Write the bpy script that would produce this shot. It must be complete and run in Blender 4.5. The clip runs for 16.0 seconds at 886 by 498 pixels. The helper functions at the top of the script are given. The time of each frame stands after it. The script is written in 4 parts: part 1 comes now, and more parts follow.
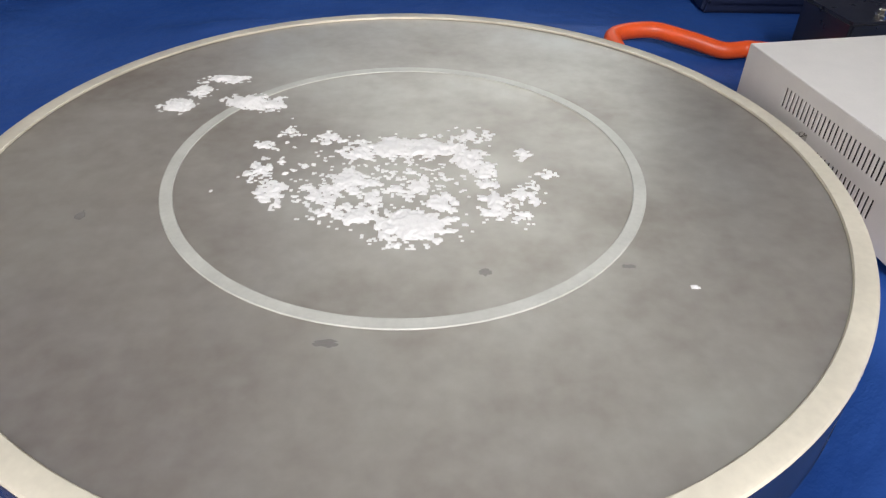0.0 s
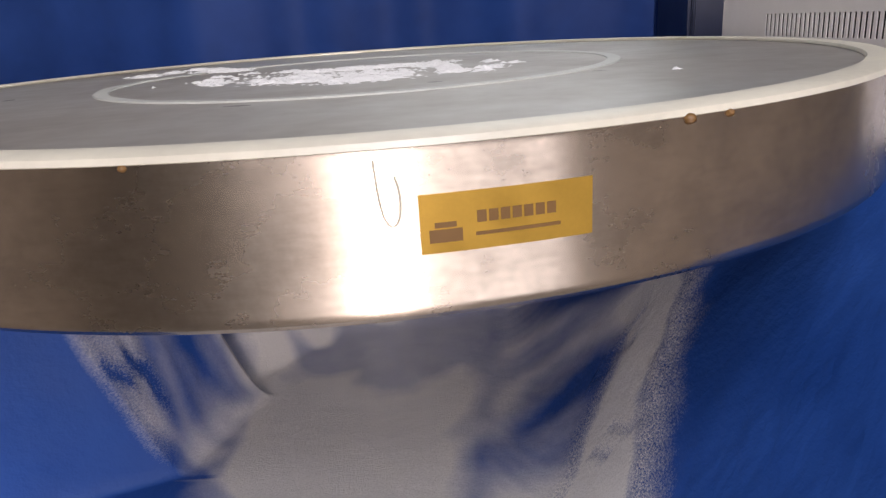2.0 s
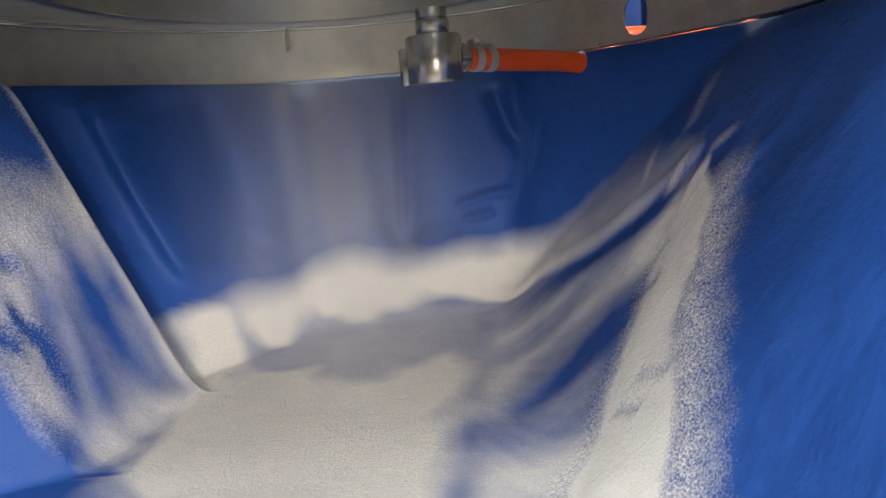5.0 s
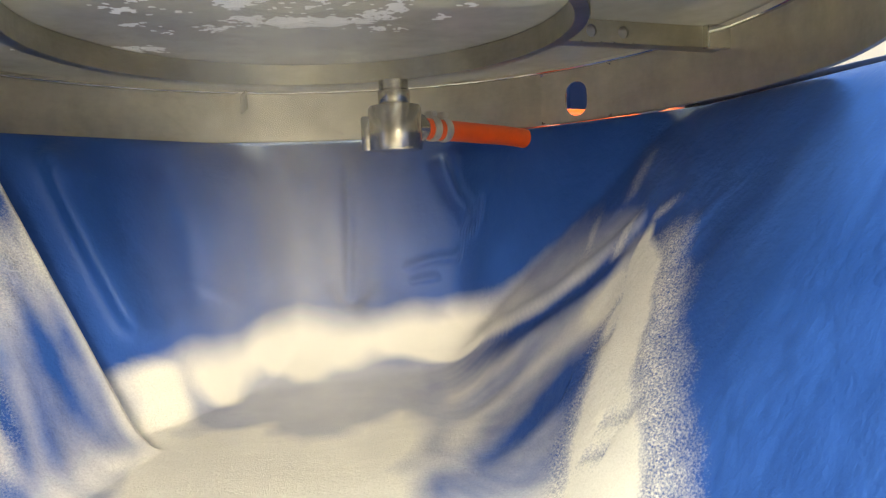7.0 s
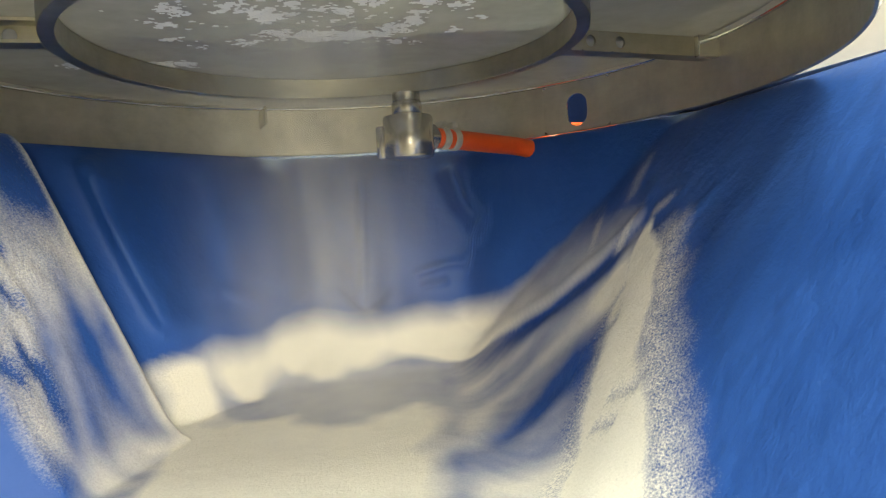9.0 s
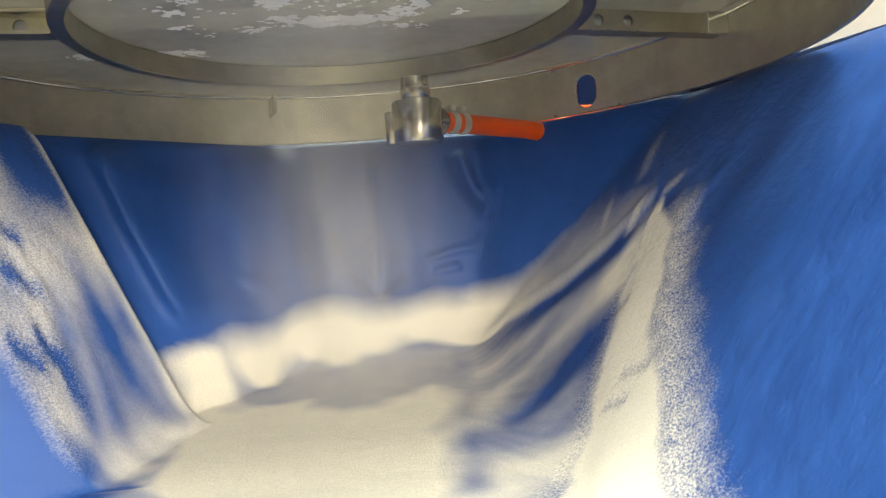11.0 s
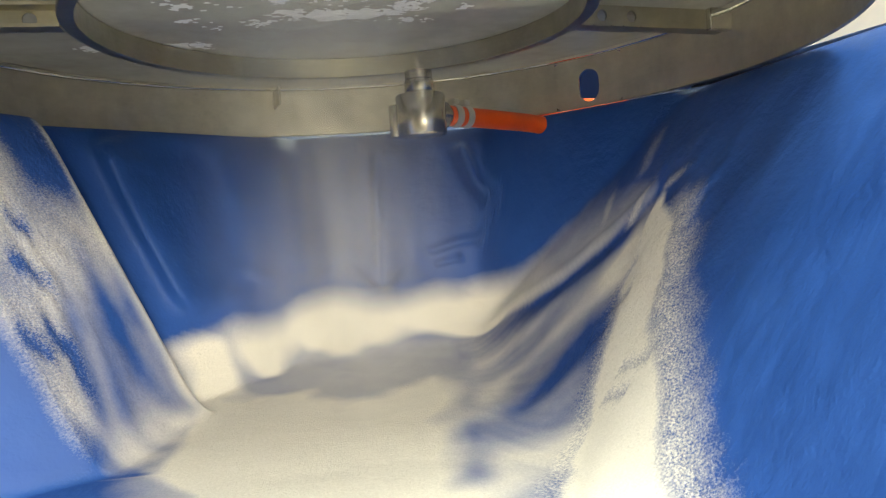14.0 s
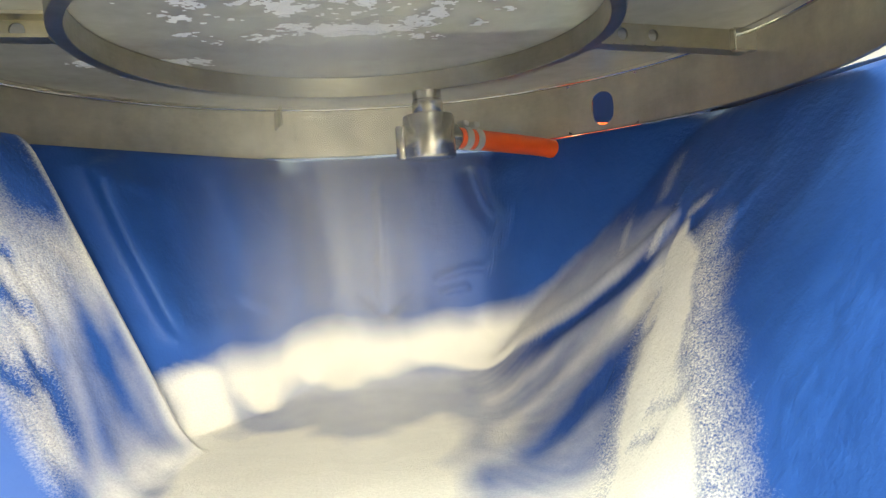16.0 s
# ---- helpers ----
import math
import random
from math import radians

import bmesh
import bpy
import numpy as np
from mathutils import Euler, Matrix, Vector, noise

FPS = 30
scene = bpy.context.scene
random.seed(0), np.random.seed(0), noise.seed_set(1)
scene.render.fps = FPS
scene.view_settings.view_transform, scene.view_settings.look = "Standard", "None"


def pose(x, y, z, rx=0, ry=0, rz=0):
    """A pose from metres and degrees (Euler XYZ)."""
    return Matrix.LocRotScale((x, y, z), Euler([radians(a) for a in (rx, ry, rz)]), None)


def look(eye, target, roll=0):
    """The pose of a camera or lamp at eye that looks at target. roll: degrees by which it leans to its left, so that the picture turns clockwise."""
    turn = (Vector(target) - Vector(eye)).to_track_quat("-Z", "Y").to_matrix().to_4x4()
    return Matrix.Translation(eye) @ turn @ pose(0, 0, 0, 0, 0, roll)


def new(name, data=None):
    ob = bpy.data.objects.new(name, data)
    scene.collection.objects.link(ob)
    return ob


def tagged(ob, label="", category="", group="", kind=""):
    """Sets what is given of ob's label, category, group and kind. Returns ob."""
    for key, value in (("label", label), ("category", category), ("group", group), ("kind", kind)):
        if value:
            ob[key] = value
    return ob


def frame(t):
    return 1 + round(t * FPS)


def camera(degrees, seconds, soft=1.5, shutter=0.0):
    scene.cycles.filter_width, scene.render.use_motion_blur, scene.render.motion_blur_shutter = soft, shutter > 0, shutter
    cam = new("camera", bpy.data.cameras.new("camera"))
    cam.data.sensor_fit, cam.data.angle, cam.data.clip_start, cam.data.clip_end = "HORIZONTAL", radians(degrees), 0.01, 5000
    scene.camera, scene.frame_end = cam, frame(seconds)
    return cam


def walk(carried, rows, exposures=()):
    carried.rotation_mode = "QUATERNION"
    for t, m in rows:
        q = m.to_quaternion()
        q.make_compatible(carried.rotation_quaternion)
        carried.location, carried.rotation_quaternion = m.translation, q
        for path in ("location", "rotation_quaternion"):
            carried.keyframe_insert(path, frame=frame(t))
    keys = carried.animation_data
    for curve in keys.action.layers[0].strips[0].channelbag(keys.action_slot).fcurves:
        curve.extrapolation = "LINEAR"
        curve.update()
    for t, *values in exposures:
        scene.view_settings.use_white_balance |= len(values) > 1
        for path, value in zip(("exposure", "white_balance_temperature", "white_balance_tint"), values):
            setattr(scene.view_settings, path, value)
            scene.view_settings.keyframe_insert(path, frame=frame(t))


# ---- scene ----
cam = camera(64.59, 16.0, soft=1.25, shutter=0.1)
PATH = [
    (0, 0.0329, -0.6352, 1.3809, 52.0680, -0.8960, -0.0000),
    (0.5, 0.0328, -0.6606, 1.2549, 57.1490, 0.0250, -1.6320),
    (1, 0.0307, -0.6921, 1.1511, 64.9518, 0.8682, -1.9305),
    (1.5, 0.0594, -0.7069, 1.0962, 69.4192, 2.9044, -0.1959),
    (2, 0.0945, -0.7143, 1.0442, 71.6421, 3.5370, 1.1100),
    (2.5, 0.1065, -0.7215, 0.9884, 74.7254, 4.6154, 2.4038),
    (3, 0.1253, -0.6713, 0.9362, 77.8254, 4.3745, 3.1104),
    (3.5, 0.1329, -0.5958, 0.8542, 79.8203, 5.1572, 3.3674),
    (4, 0.1353, -0.6084, 0.8504, 79.4162, 4.9875, 3.0255),
    (6.5, 0.0168, -0.6136, 0.8127, 84.3700, 3.5340, -6.2770),
    (7, 0.0337, -0.6402, 0.8277, 85.9340, 2.6430, -7.3220),
    (7.5, 0.0242, -0.6579, 0.8205, 87.4430, 4.3740, -6.1760),
    (8, 0.0227, -0.6888, 0.8001, 88.3150, 3.6570, -6.2910),
    (8.5, 0.0142, -0.6972, 0.8019, 87.7410, 3.7320, -7.8510),
    (9, 0.0093, -0.6897, 0.7952, 88.3440, 3.4320, -7.4260),
    (11.5, 0.0117, -0.6934, 0.7878, 87.2480, 4.6680, -6.1690),
    (12, 0.0086, -0.6925, 0.7875, 86.9680, 4.4860, -5.8950),
    (12.5, 0.0096, -0.6937, 0.7854, 86.7840, 4.5590, -6.0350),
    (13, 0.0106, -0.6945, 0.7859, 86.7160, 4.2250, -6.0080),
    (13.5, 0.0084, -0.7004, 0.7906, 86.7840, 4.4390, -6.3850),
    (14, 0.0075, -0.7010, 0.7913, 86.7840, 4.0970, -6.3380),
    (14.5, 0.0052, -0.7028, 0.7932, 89.4360, 5.2040, -6.0970),
    (15, 0.0124, -0.7052, 0.7928, 90.5690, 5.1500, -5.6140),
    (15.5, 0.0086, -0.6999, 0.7895, 90.2580, 5.2160, -5.7120),
    (16, -0.0010, -0.6540, 0.7933, 88.8430, 3.6150, -6.5520),
]
EXPOSURES = [(0.0, -0.05, 6050, 16), (0.5, -0.15, 6350, 17), (1.0, -0.47, 6400, 16), (1.5, -0.5, 6200, 17), (2.0, -0.42, 6000, 21), (2.5, -0.18, 5800, 24), (3.0, 0.05, 5650, 25), (3.5, 0.45, 5650, 23), (4.0, 0.56, 5800, 18), (6.5, 1.34, 7050, -3), (7.5, 1.62, 7600, -1), (8.0, 1.3, 7400, -5), (9.0, 1.2, 7300, -6), (11.5, 1.38, 7400, -3), (13.0, 1.22, 7300, -4), (14.0, 1.22, 7200, -4), (15.0, 1.38, 7200, -3), (16.0, 1.72, 7000, -6)]
walk(cam, [(t, pose(x, y, z, rx, ry, rz)) for t, x, y, z, rx, ry, rz in PATH], EXPOSURES)

# ---- light ----
world = bpy.data.worlds.new("world")
scene.world = world
world.use_nodes = True
world.node_tree.nodes["Background"].inputs[0].default_value = (0.80, 0.90, 1.0, 1)
world.node_tree.nodes["Background"].inputs[1].default_value = 0.3


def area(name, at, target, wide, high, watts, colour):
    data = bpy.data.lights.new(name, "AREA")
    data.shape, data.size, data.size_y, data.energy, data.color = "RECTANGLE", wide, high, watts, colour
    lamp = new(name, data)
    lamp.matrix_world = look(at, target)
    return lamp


area("window_light", (0.41, -3.15, 1.28), (0.05, 0, 0.9), 0.05, 1.3, 48, (1.0, 0.86, 0.72))
# broad fill lamp added to soften the trough's light, no source seen
area("front_fill_light", (0.35, -3.14, 1.45), (0.05, 0, 0.8), 4.2, 0.9, 40, (1.0, 0.95, 0.88))
# fill lamp added on the left to lift the right cloth slope
area("left_fill_light", (-2.42, -0.45, 1.30), (0.3, -0.2, 0.75), 1.2, 0.9, 4.5, (0.97, 0.97, 0.95))
# unseen lamp added behind the partition, brightens the wall that the mesh reflects
area("hidden_wall_wash", (0.6, 1.12, 2.0), (0.6, 2.0, 1.95), 1.6, 0.3, 24, (0.93, 1.0, 0.95))
area("ceiling_light", (0.42, -2.0, 2.72), (0.42, -1.9, 0), 0.30, 1.7, 72, (0.97, 0.98, 0.94))


# ---- materials ----
def material(name):
    m = bpy.data.materials.new(name)
    m.use_nodes = True
    nt = m.node_tree
    return m, nt, nt.nodes["Principled BSDF"]


def node(nt, kind, **values):
    n = nt.nodes.new(kind)
    for key, value in values.items():
        n.inputs[key].default_value = value
    return n


def noise_tex(nt, scale, detail=4.0, rough=0.55, stretch=None):
    co = nt.nodes.new("ShaderNodeTexCoord")
    tex = node(nt, "ShaderNodeTexNoise", Scale=scale, Detail=detail, Roughness=rough)
    if stretch:
        mp = nt.nodes.new("ShaderNodeMapping")
        mp.inputs["Scale"].default_value = stretch
        nt.links.new(co.outputs["Object"], mp.inputs[0])
        nt.links.new(mp.outputs[0], tex.inputs["Vector"])
    else:
        nt.links.new(co.outputs["Object"], tex.inputs["Vector"])
    return tex.outputs["Fac"]


def ramp(nt, fac, stops):
    r = nt.nodes.new("ShaderNodeValToRGB")
    els = r.color_ramp.elements
    while len(els) < len(stops):
        els.new(0.5)
    for el, (p, c) in zip(els, stops):
        el.position = p
        el.color = (*c, 1) if len(c) == 3 else (c[0], c[0], c[0], 1)
    nt.links.new(fac, r.inputs[0])
    return r.outputs[0]


def bump(nt, bsdf, fac, strength, dist=0.001):
    b = node(nt, "ShaderNodeBump", Strength=strength, Distance=dist)
    nt.links.new(fac, b.inputs["Height"])
    nt.links.new(b.outputs[0], bsdf.inputs["Normal"])


def maths(nt, op, a, b):
    n = nt.nodes.new("ShaderNodeMath")
    n.operation = op
    for i, v in enumerate((a, b)):
        if isinstance(v, (int, float)):
            n.inputs[i].default_value = v
        else:
            nt.links.new(v, n.inputs[i])
    return n.outputs[0]


def blend(nt, fac, a, b, kind="MIX"):
    n = nt.nodes.new("ShaderNodeMix")
    n.data_type, n.blend_type = "RGBA", kind
    for i, v in ((0, fac), (6, a), (7, b)):
        if isinstance(v, (int, float)):
            n.inputs[i].default_value = v
        elif isinstance(v, tuple):
            n.inputs[i].default_value = (*v, 1)
        else:
            nt.links.new(v, n.inputs[i])
    return n.outputs[2]


def plain(name, c, rough=0.5, metal=0.0, vary=0.15, scale=25, bumped=0.1):
    m, nt, b = material(name)
    n1, n2 = noise_tex(nt, scale), noise_tex(nt, scale * 9)
    both = maths(nt, "ADD", maths(nt, "MULTIPLY", n1, 0.7), maths(nt, "MULTIPLY", n2, 0.3))
    lo, hi = tuple(v * (1 - vary) for v in c), tuple(min(v * (1 + vary), 1) for v in c)
    nt.links.new(ramp(nt, both, [(0.3, lo), (0.7, hi)]), b.inputs["Base Color"])
    nt.links.new(ramp(nt, n1, [(0.3, (rough * 0.85,)), (0.7, (min(rough * 1.15, 1),))]), b.inputs["Roughness"])
    b.inputs["Metallic"].default_value = metal
    if bumped:
        bump(nt, b, n2, bumped)
    return m


def brushed(name, c, rough, aniso=0.6, smudge=0.35):
    """Brushed stainless steel with dull smudges and fine lines round the hoop."""
    m, nt, b = material(name)
    cloud = noise_tex(nt, 7, 5, 0.6)
    grain = noise_tex(nt, 60, 3, 0.6, (1, 1, 5))
    blot = noise_tex(nt, 24, 5, 0.7)
    both = maths(nt, "ADD", maths(nt, "ADD", maths(nt, "MULTIPLY", cloud, 0.55), maths(nt, "MULTIPLY", blot, 0.35)), maths(nt, "MULTIPLY", grain, 0.10))
    lo = tuple(v * (1 - smudge) for v in c)
    nt.links.new(ramp(nt, both, [(0.32, lo), (0.62, c)]), b.inputs["Base Color"])
    nt.links.new(ramp(nt, both, [(0.35, (rough * 1.5,)), (0.62, (rough * 0.8,))]), b.inputs["Roughness"])
    b.inputs["Metallic"].default_value = 1.0
    b.inputs["Anisotropic"].default_value = aniso
    b.inputs["Anisotropic Rotation"].default_value = 0.25
    tan = nt.nodes.new("ShaderNodeTangent")
    tan.direction_type, tan.axis = "RADIAL", "Z"
    nt.links.new(tan.outputs[0], b.inputs["Tangent"])
    bump(nt, b, grain, 0.03, 0.0004)
    return m


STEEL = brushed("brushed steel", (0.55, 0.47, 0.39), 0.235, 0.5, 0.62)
# rougher copy of STEEL, colour lightened to make up for missing light inside
STEEL_HOOP_IN = brushed("dull lightened hoop inside", (0.76, 0.71, 0.58), 0.45, 0.3, 0.28)
STEEL_IN = brushed("inner steel", (0.50, 0.47, 0.38), 0.34, 0.4)
POLISHED = plain("polished steel", (0.66, 0.65, 0.62), 0.12, 1.0, 0.08, 30, 0.02)
ZINC = plain("dull zinc plating", (0.62, 0.60, 0.55), 0.42, 0.55, 0.15, 60, 0.1)
SATIN = plain("satin steel", (0.48, 0.46, 0.42), 0.20, 1.0, 0.12, 30, 0.03)
EPOXY = plain("cream bonding resin", (0.60, 0.56, 0.46), 0.38, 0.0, 0.14, 14, 0.15)
GREYBAND = plain("grey bonding resin", (0.50, 0.50, 0.46), 0.42, 0.0, 0.14, 22, 0.15)
ORANGE = plain("orange hose rubber", (0.85, 0.10, 0.012), 0.38, 0.0, 0.10, 30, 0.1)
CASE = plain("white powder coat", (0.72, 0.70, 0.68), 0.45, 0.0, 0.04, 40, 0.12)
SLOT_SHADE = plain("shade behind slots", (0.02, 0.018, 0.016), 0.7)
BLACK = plain("black enamel", (0.015, 0.017, 0.025), 0.3, 0.0, 0.2, 20, 0.05)
GOLD = plain("gold label foil", (0.55, 0.33, 0.05), 0.35, 0.6, 0.08, 60, 0.03)
BROWN = plain("brown print", (0.16, 0.08, 0.02), 0.5)
DISTEMPER = plain("brown-grey wall paint", (0.36, 0.31, 0.26), 0.8, 0.0, 0.08, 5, 0.2)
STAIN = plain("dried stain", (0.29, 0.275, 0.26), 0.6, 0.5, 0.2, 60, 0.2)
NAVY = plain("dark navy stand-in", (0.012, 0.018, 0.05), 0.4, 0.0, 0.2, 6, 0.05)
PLASTER = plain("painted plaster", (0.62, 0.62, 0.57), 0.8, 0.0, 0.05, 6, 0.2)
FLOORING = plain("grey floor", (0.32, 0.31, 0.29), 0.6, 0.0, 0.15, 8, 0.2)
POWDER = plain("white powder", (0.86, 0.85, 0.84), 0.95, 0.0, 0.04, 90, 0.6)


def screen_material():
    """Woven wire mesh: thin enough to let a part of the light through."""
    m, nt, b = material("wire mesh")
    cloud, fine = noise_tex(nt, 4, 5, 0.62), noise_tex(nt, 45, 3, 0.6)
    both = maths(nt, "ADD", maths(nt, "MULTIPLY", cloud, 0.8), maths(nt, "MULTIPLY", fine, 0.2))
    nt.links.new(ramp(nt, both, [(0.30, (0.30, 0.262, 0.235)), (0.5, (0.43, 0.40, 0.37)), (0.68, (0.54, 0.53, 0.50))]), b.inputs["Base Color"])
    nt.links.new(ramp(nt, cloud, [(0.3, (0.52,)), (0.7, (0.30,))]), b.inputs["Roughness"])
    b.inputs["Metallic"].default_value = 0.75
    bump(nt, b, noise_tex(nt, 900, 1), 0.05, 0.0003)
    glow = nt.nodes.new("ShaderNodeBsdfTranslucent")
    glow.inputs[0].default_value = (0.60, 0.58, 0.50, 1)
    clear = nt.nodes.new("ShaderNodeBsdfTransparent")
    through_light = nt.nodes.new("ShaderNodeMixShader")
    through_light.inputs[0].default_value = 0.45
    nt.links.new(glow.outputs[0], through_light.inputs[1])
    nt.links.new(clear.outputs[0], through_light.inputs[2])
    mix = nt.nodes.new("ShaderNodeMixShader")
    mix.inputs[0].default_value = 0.06
    nt.links.new(b.outputs[0], mix.inputs[1])
    nt.links.new(through_light.outputs[0], mix.inputs[2])
    nt.links.new(mix.outputs[0], nt.nodes["Material Output"].inputs["Surface"])
    return m


SCREEN = screen_material()


def veil_material():
    """Powder in the air: mostly clear, denser in upright streaks, thinning out to the sides."""
    m, nt, b = material("airborne powder")
    nt.nodes.remove(b)
    at = nt.nodes.new("ShaderNodeAttribute")
    at.attribute_name = "thin"
    streak = noise_tex(nt, 42, 3, 0.5, (1, 1, 0.06))
    puff = noise_tex(nt, 9, 3, 0.5, (1, 1, 0.5))
    side = maths(nt, "ABSOLUTE", at.outputs["Fac"], 0.0)
    middle = maths(nt, "POWER", maths(nt, "SUBTRACT", 1.0, maths(nt, "MULTIPLY", side, side)), 2.0)
    dense = maths(nt, "MULTIPLY", ramp(nt, streak, [(0.30, (0.45,)), (0.75, (1.0,))]), ramp(nt, puff, [(0.35, (0.4,)), (0.65, (1.0,))]))
    place, axes = nt.nodes.new("ShaderNodeTexCoord"), nt.nodes.new("ShaderNodeSeparateXYZ")
    nt.links.new(place.outputs["Object"], axes.inputs[0])
    high = ramp(nt, axes.outputs[2], [(0.58, (0.75,)), (0.86, (0.8,)), (0.97, (2.0,))])
    fac = maths(nt, "MULTIPLY", maths(nt, "MULTIPLY", maths(nt, "MULTIPLY", dense, middle), high), 0.10)
    dust, clear, mix = nt.nodes.new("ShaderNodeBsdfDiffuse"), nt.nodes.new("ShaderNodeBsdfTransparent"), nt.nodes.new("ShaderNodeMixShader")
    dust.inputs[0].default_value = (0.85, 0.84, 0.82, 1)
    nt.links.new(fac, mix.inputs[0])
    nt.links.new(clear.outputs[0], mix.inputs[1])
    nt.links.new(dust.outputs[0], mix.inputs[2])
    nt.links.new(mix.outputs[0], nt.nodes["Material Output"].inputs["Surface"])
    return m


VEIL = veil_material()


def cloth_material(powdered):
    """Royal blue satin; where the attribute "powder" says so, a dusting of white powder lies on it."""
    m, nt, b = material("blue cloth with powder" if powdered else "blue cloth")
    big, weave = noise_tex(nt, 5, 4), noise_tex(nt, 320, 2)
    # the curtain gets a darkened copy of this blue, shade put into colour
    blue = ramp(nt, big, [(0.3, (0.012, 0.055, 0.25)), (0.7, (0.026, 0.090, 0.36))] if powdered else [(0.3, (0.008, 0.036, 0.17)), (0.7, (0.017, 0.060, 0.25))])
    b.inputs["Specular IOR Level"].default_value = 0.25
    if powdered:
        at = nt.nodes.new("ShaderNodeAttribute")
        at.attribute_name = "powder"
        crumbs, specks = noise_tex(nt, 15, 5, 0.6), noise_tex(nt, 380, 4, 0.72, (1, 1, 1.6))
        rag = nt.nodes.new("ShaderNodeAttribute")
        rag.attribute_name = "ragged"
        soft = maths(nt, "MULTIPLY", maths(nt, "SUBTRACT", crumbs, 0.5), 0.30)
        hard = maths(nt, "MULTIPLY", maths(nt, "SUBTRACT", specks, 0.5), 2.5)
        hard = maths(nt, "MULTIPLY", hard, rag.outputs["Fac"])
        fac = maths(nt, "ADD", maths(nt, "ADD", at.outputs["Fac"], soft), hard)
        fac = ramp(nt, fac, [(0.12, (0.0,)), (0.85, (1.0,))])
        white = ramp(nt, specks, [(0.3, (0.74, 0.71, 0.67)), (0.7, (0.86, 0.83, 0.79))])
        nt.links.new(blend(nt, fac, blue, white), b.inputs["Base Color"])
        nt.links.new(ramp(nt, fac, [(0, (0.55,)), (0.6, (0.95,))]), b.inputs["Roughness"])
        relief = maths(nt, "ADD", maths(nt, "MULTIPLY", specks, fac), maths(nt, "MULTIPLY", weave, 0.15))
        folds = noise_tex(nt, 9, 3, 0.5, (1, 1, 0.45))
        creases = noise_tex(nt, 20, 5, 0.6, (0.8, 1, 1.0))
        relief = maths(nt, "ADD", relief, maths(nt, "MULTIPLY", maths(nt, "MULTIPLY", noise_tex(nt, 130, 3, 0.65), rag.outputs["Fac"]), 2.6))
        relief = maths(nt, "ADD", maths(nt, "MULTIPLY", relief, 0.16), maths(nt, "ADD", maths(nt, "MULTIPLY", folds, 0.5), maths(nt, "MULTIPLY", creases, 0.34)))
        bump(nt, b, relief, 0.55, 0.02)
    else:
        nt.links.new(blue, b.inputs["Base Color"])
        b.inputs["Roughness"].default_value = 0.55
        bump(nt, b, weave, 0.1, 0.001)
    return m


CLOTH, CURTAIN_SHADED = cloth_material(True), cloth_material(False)


# ---- mesh helpers ----
def finish(name, bm, m, smooth=True, sharp=35):
    bmesh.ops.recalc_face_normals(bm, faces=bm.faces)
    for f in bm.faces:
        f.smooth = smooth
    if smooth:
        for e in bm.edges:
            if len(e.link_faces) == 2 and e.calc_face_angle(0) > radians(sharp):
                e.smooth = False
    me = bpy.data.meshes.new(name)
    bm.to_mesh(me)
    bm.free()
    me.materials.append(m)
    return new(name, me)


def part(name, bm, m, parent, label="", smooth=True):
    ob = finish(name, bm, m, smooth)
    ob.parent = parent
    return tagged(ob, label)


def empty(name, at=(0, 0, 0)):
    ob = new(name)
    ob.location = at
    ob.empty_display_size = 0.05
    return ob


def add_box(bm, m, sx, sy, sz, bevel=0.0):
    got = bmesh.ops.create_cube(bm, size=1, matrix=m @ Matrix.Diagonal((sx, sy, sz, 1)))
    if bevel:
        edges = list({e for v in got["verts"] for e in v.link_edges})
        bmesh.ops.bevel(bm, geom=edges, offset=bevel, segments=2, affect="EDGES")


def boxed(m, sx, sy, sz, bevel=0.0):
    bm = bmesh.new()
    add_box(bm, m, sx, sy, sz, bevel)
    return bm


def turned(profile, n=160, closed=True, at=(0, 0), a0=0.0, a1=360.0):
    """A profile [(r, z), ...] turned round an upright axis."""
    bm = bmesh.new()
    whole = abs(a1 - a0 - 360) < 1e-6
    cols = []
    for i in range(n if whole else n + 1):
        a = radians(a0 + (a1 - a0) * i / n)
        cols.append([bm.verts.new((at[0] + r * math.cos(a), at[1] + r * math.sin(a), z)) for r, z in profile])
    k = len(profile)
    for i in range(n):
        p, q = cols[i], cols[(i + 1) % len(cols)]
        for j in range(k if closed else k - 1):
            quad = (p[j], q[j], q[(j + 1) % k], p[(j + 1) % k])
            bm.faces.new(quad)
    bmesh.ops.remove_doubles(bm, verts=bm.verts, dist=1e-6)
    return bm


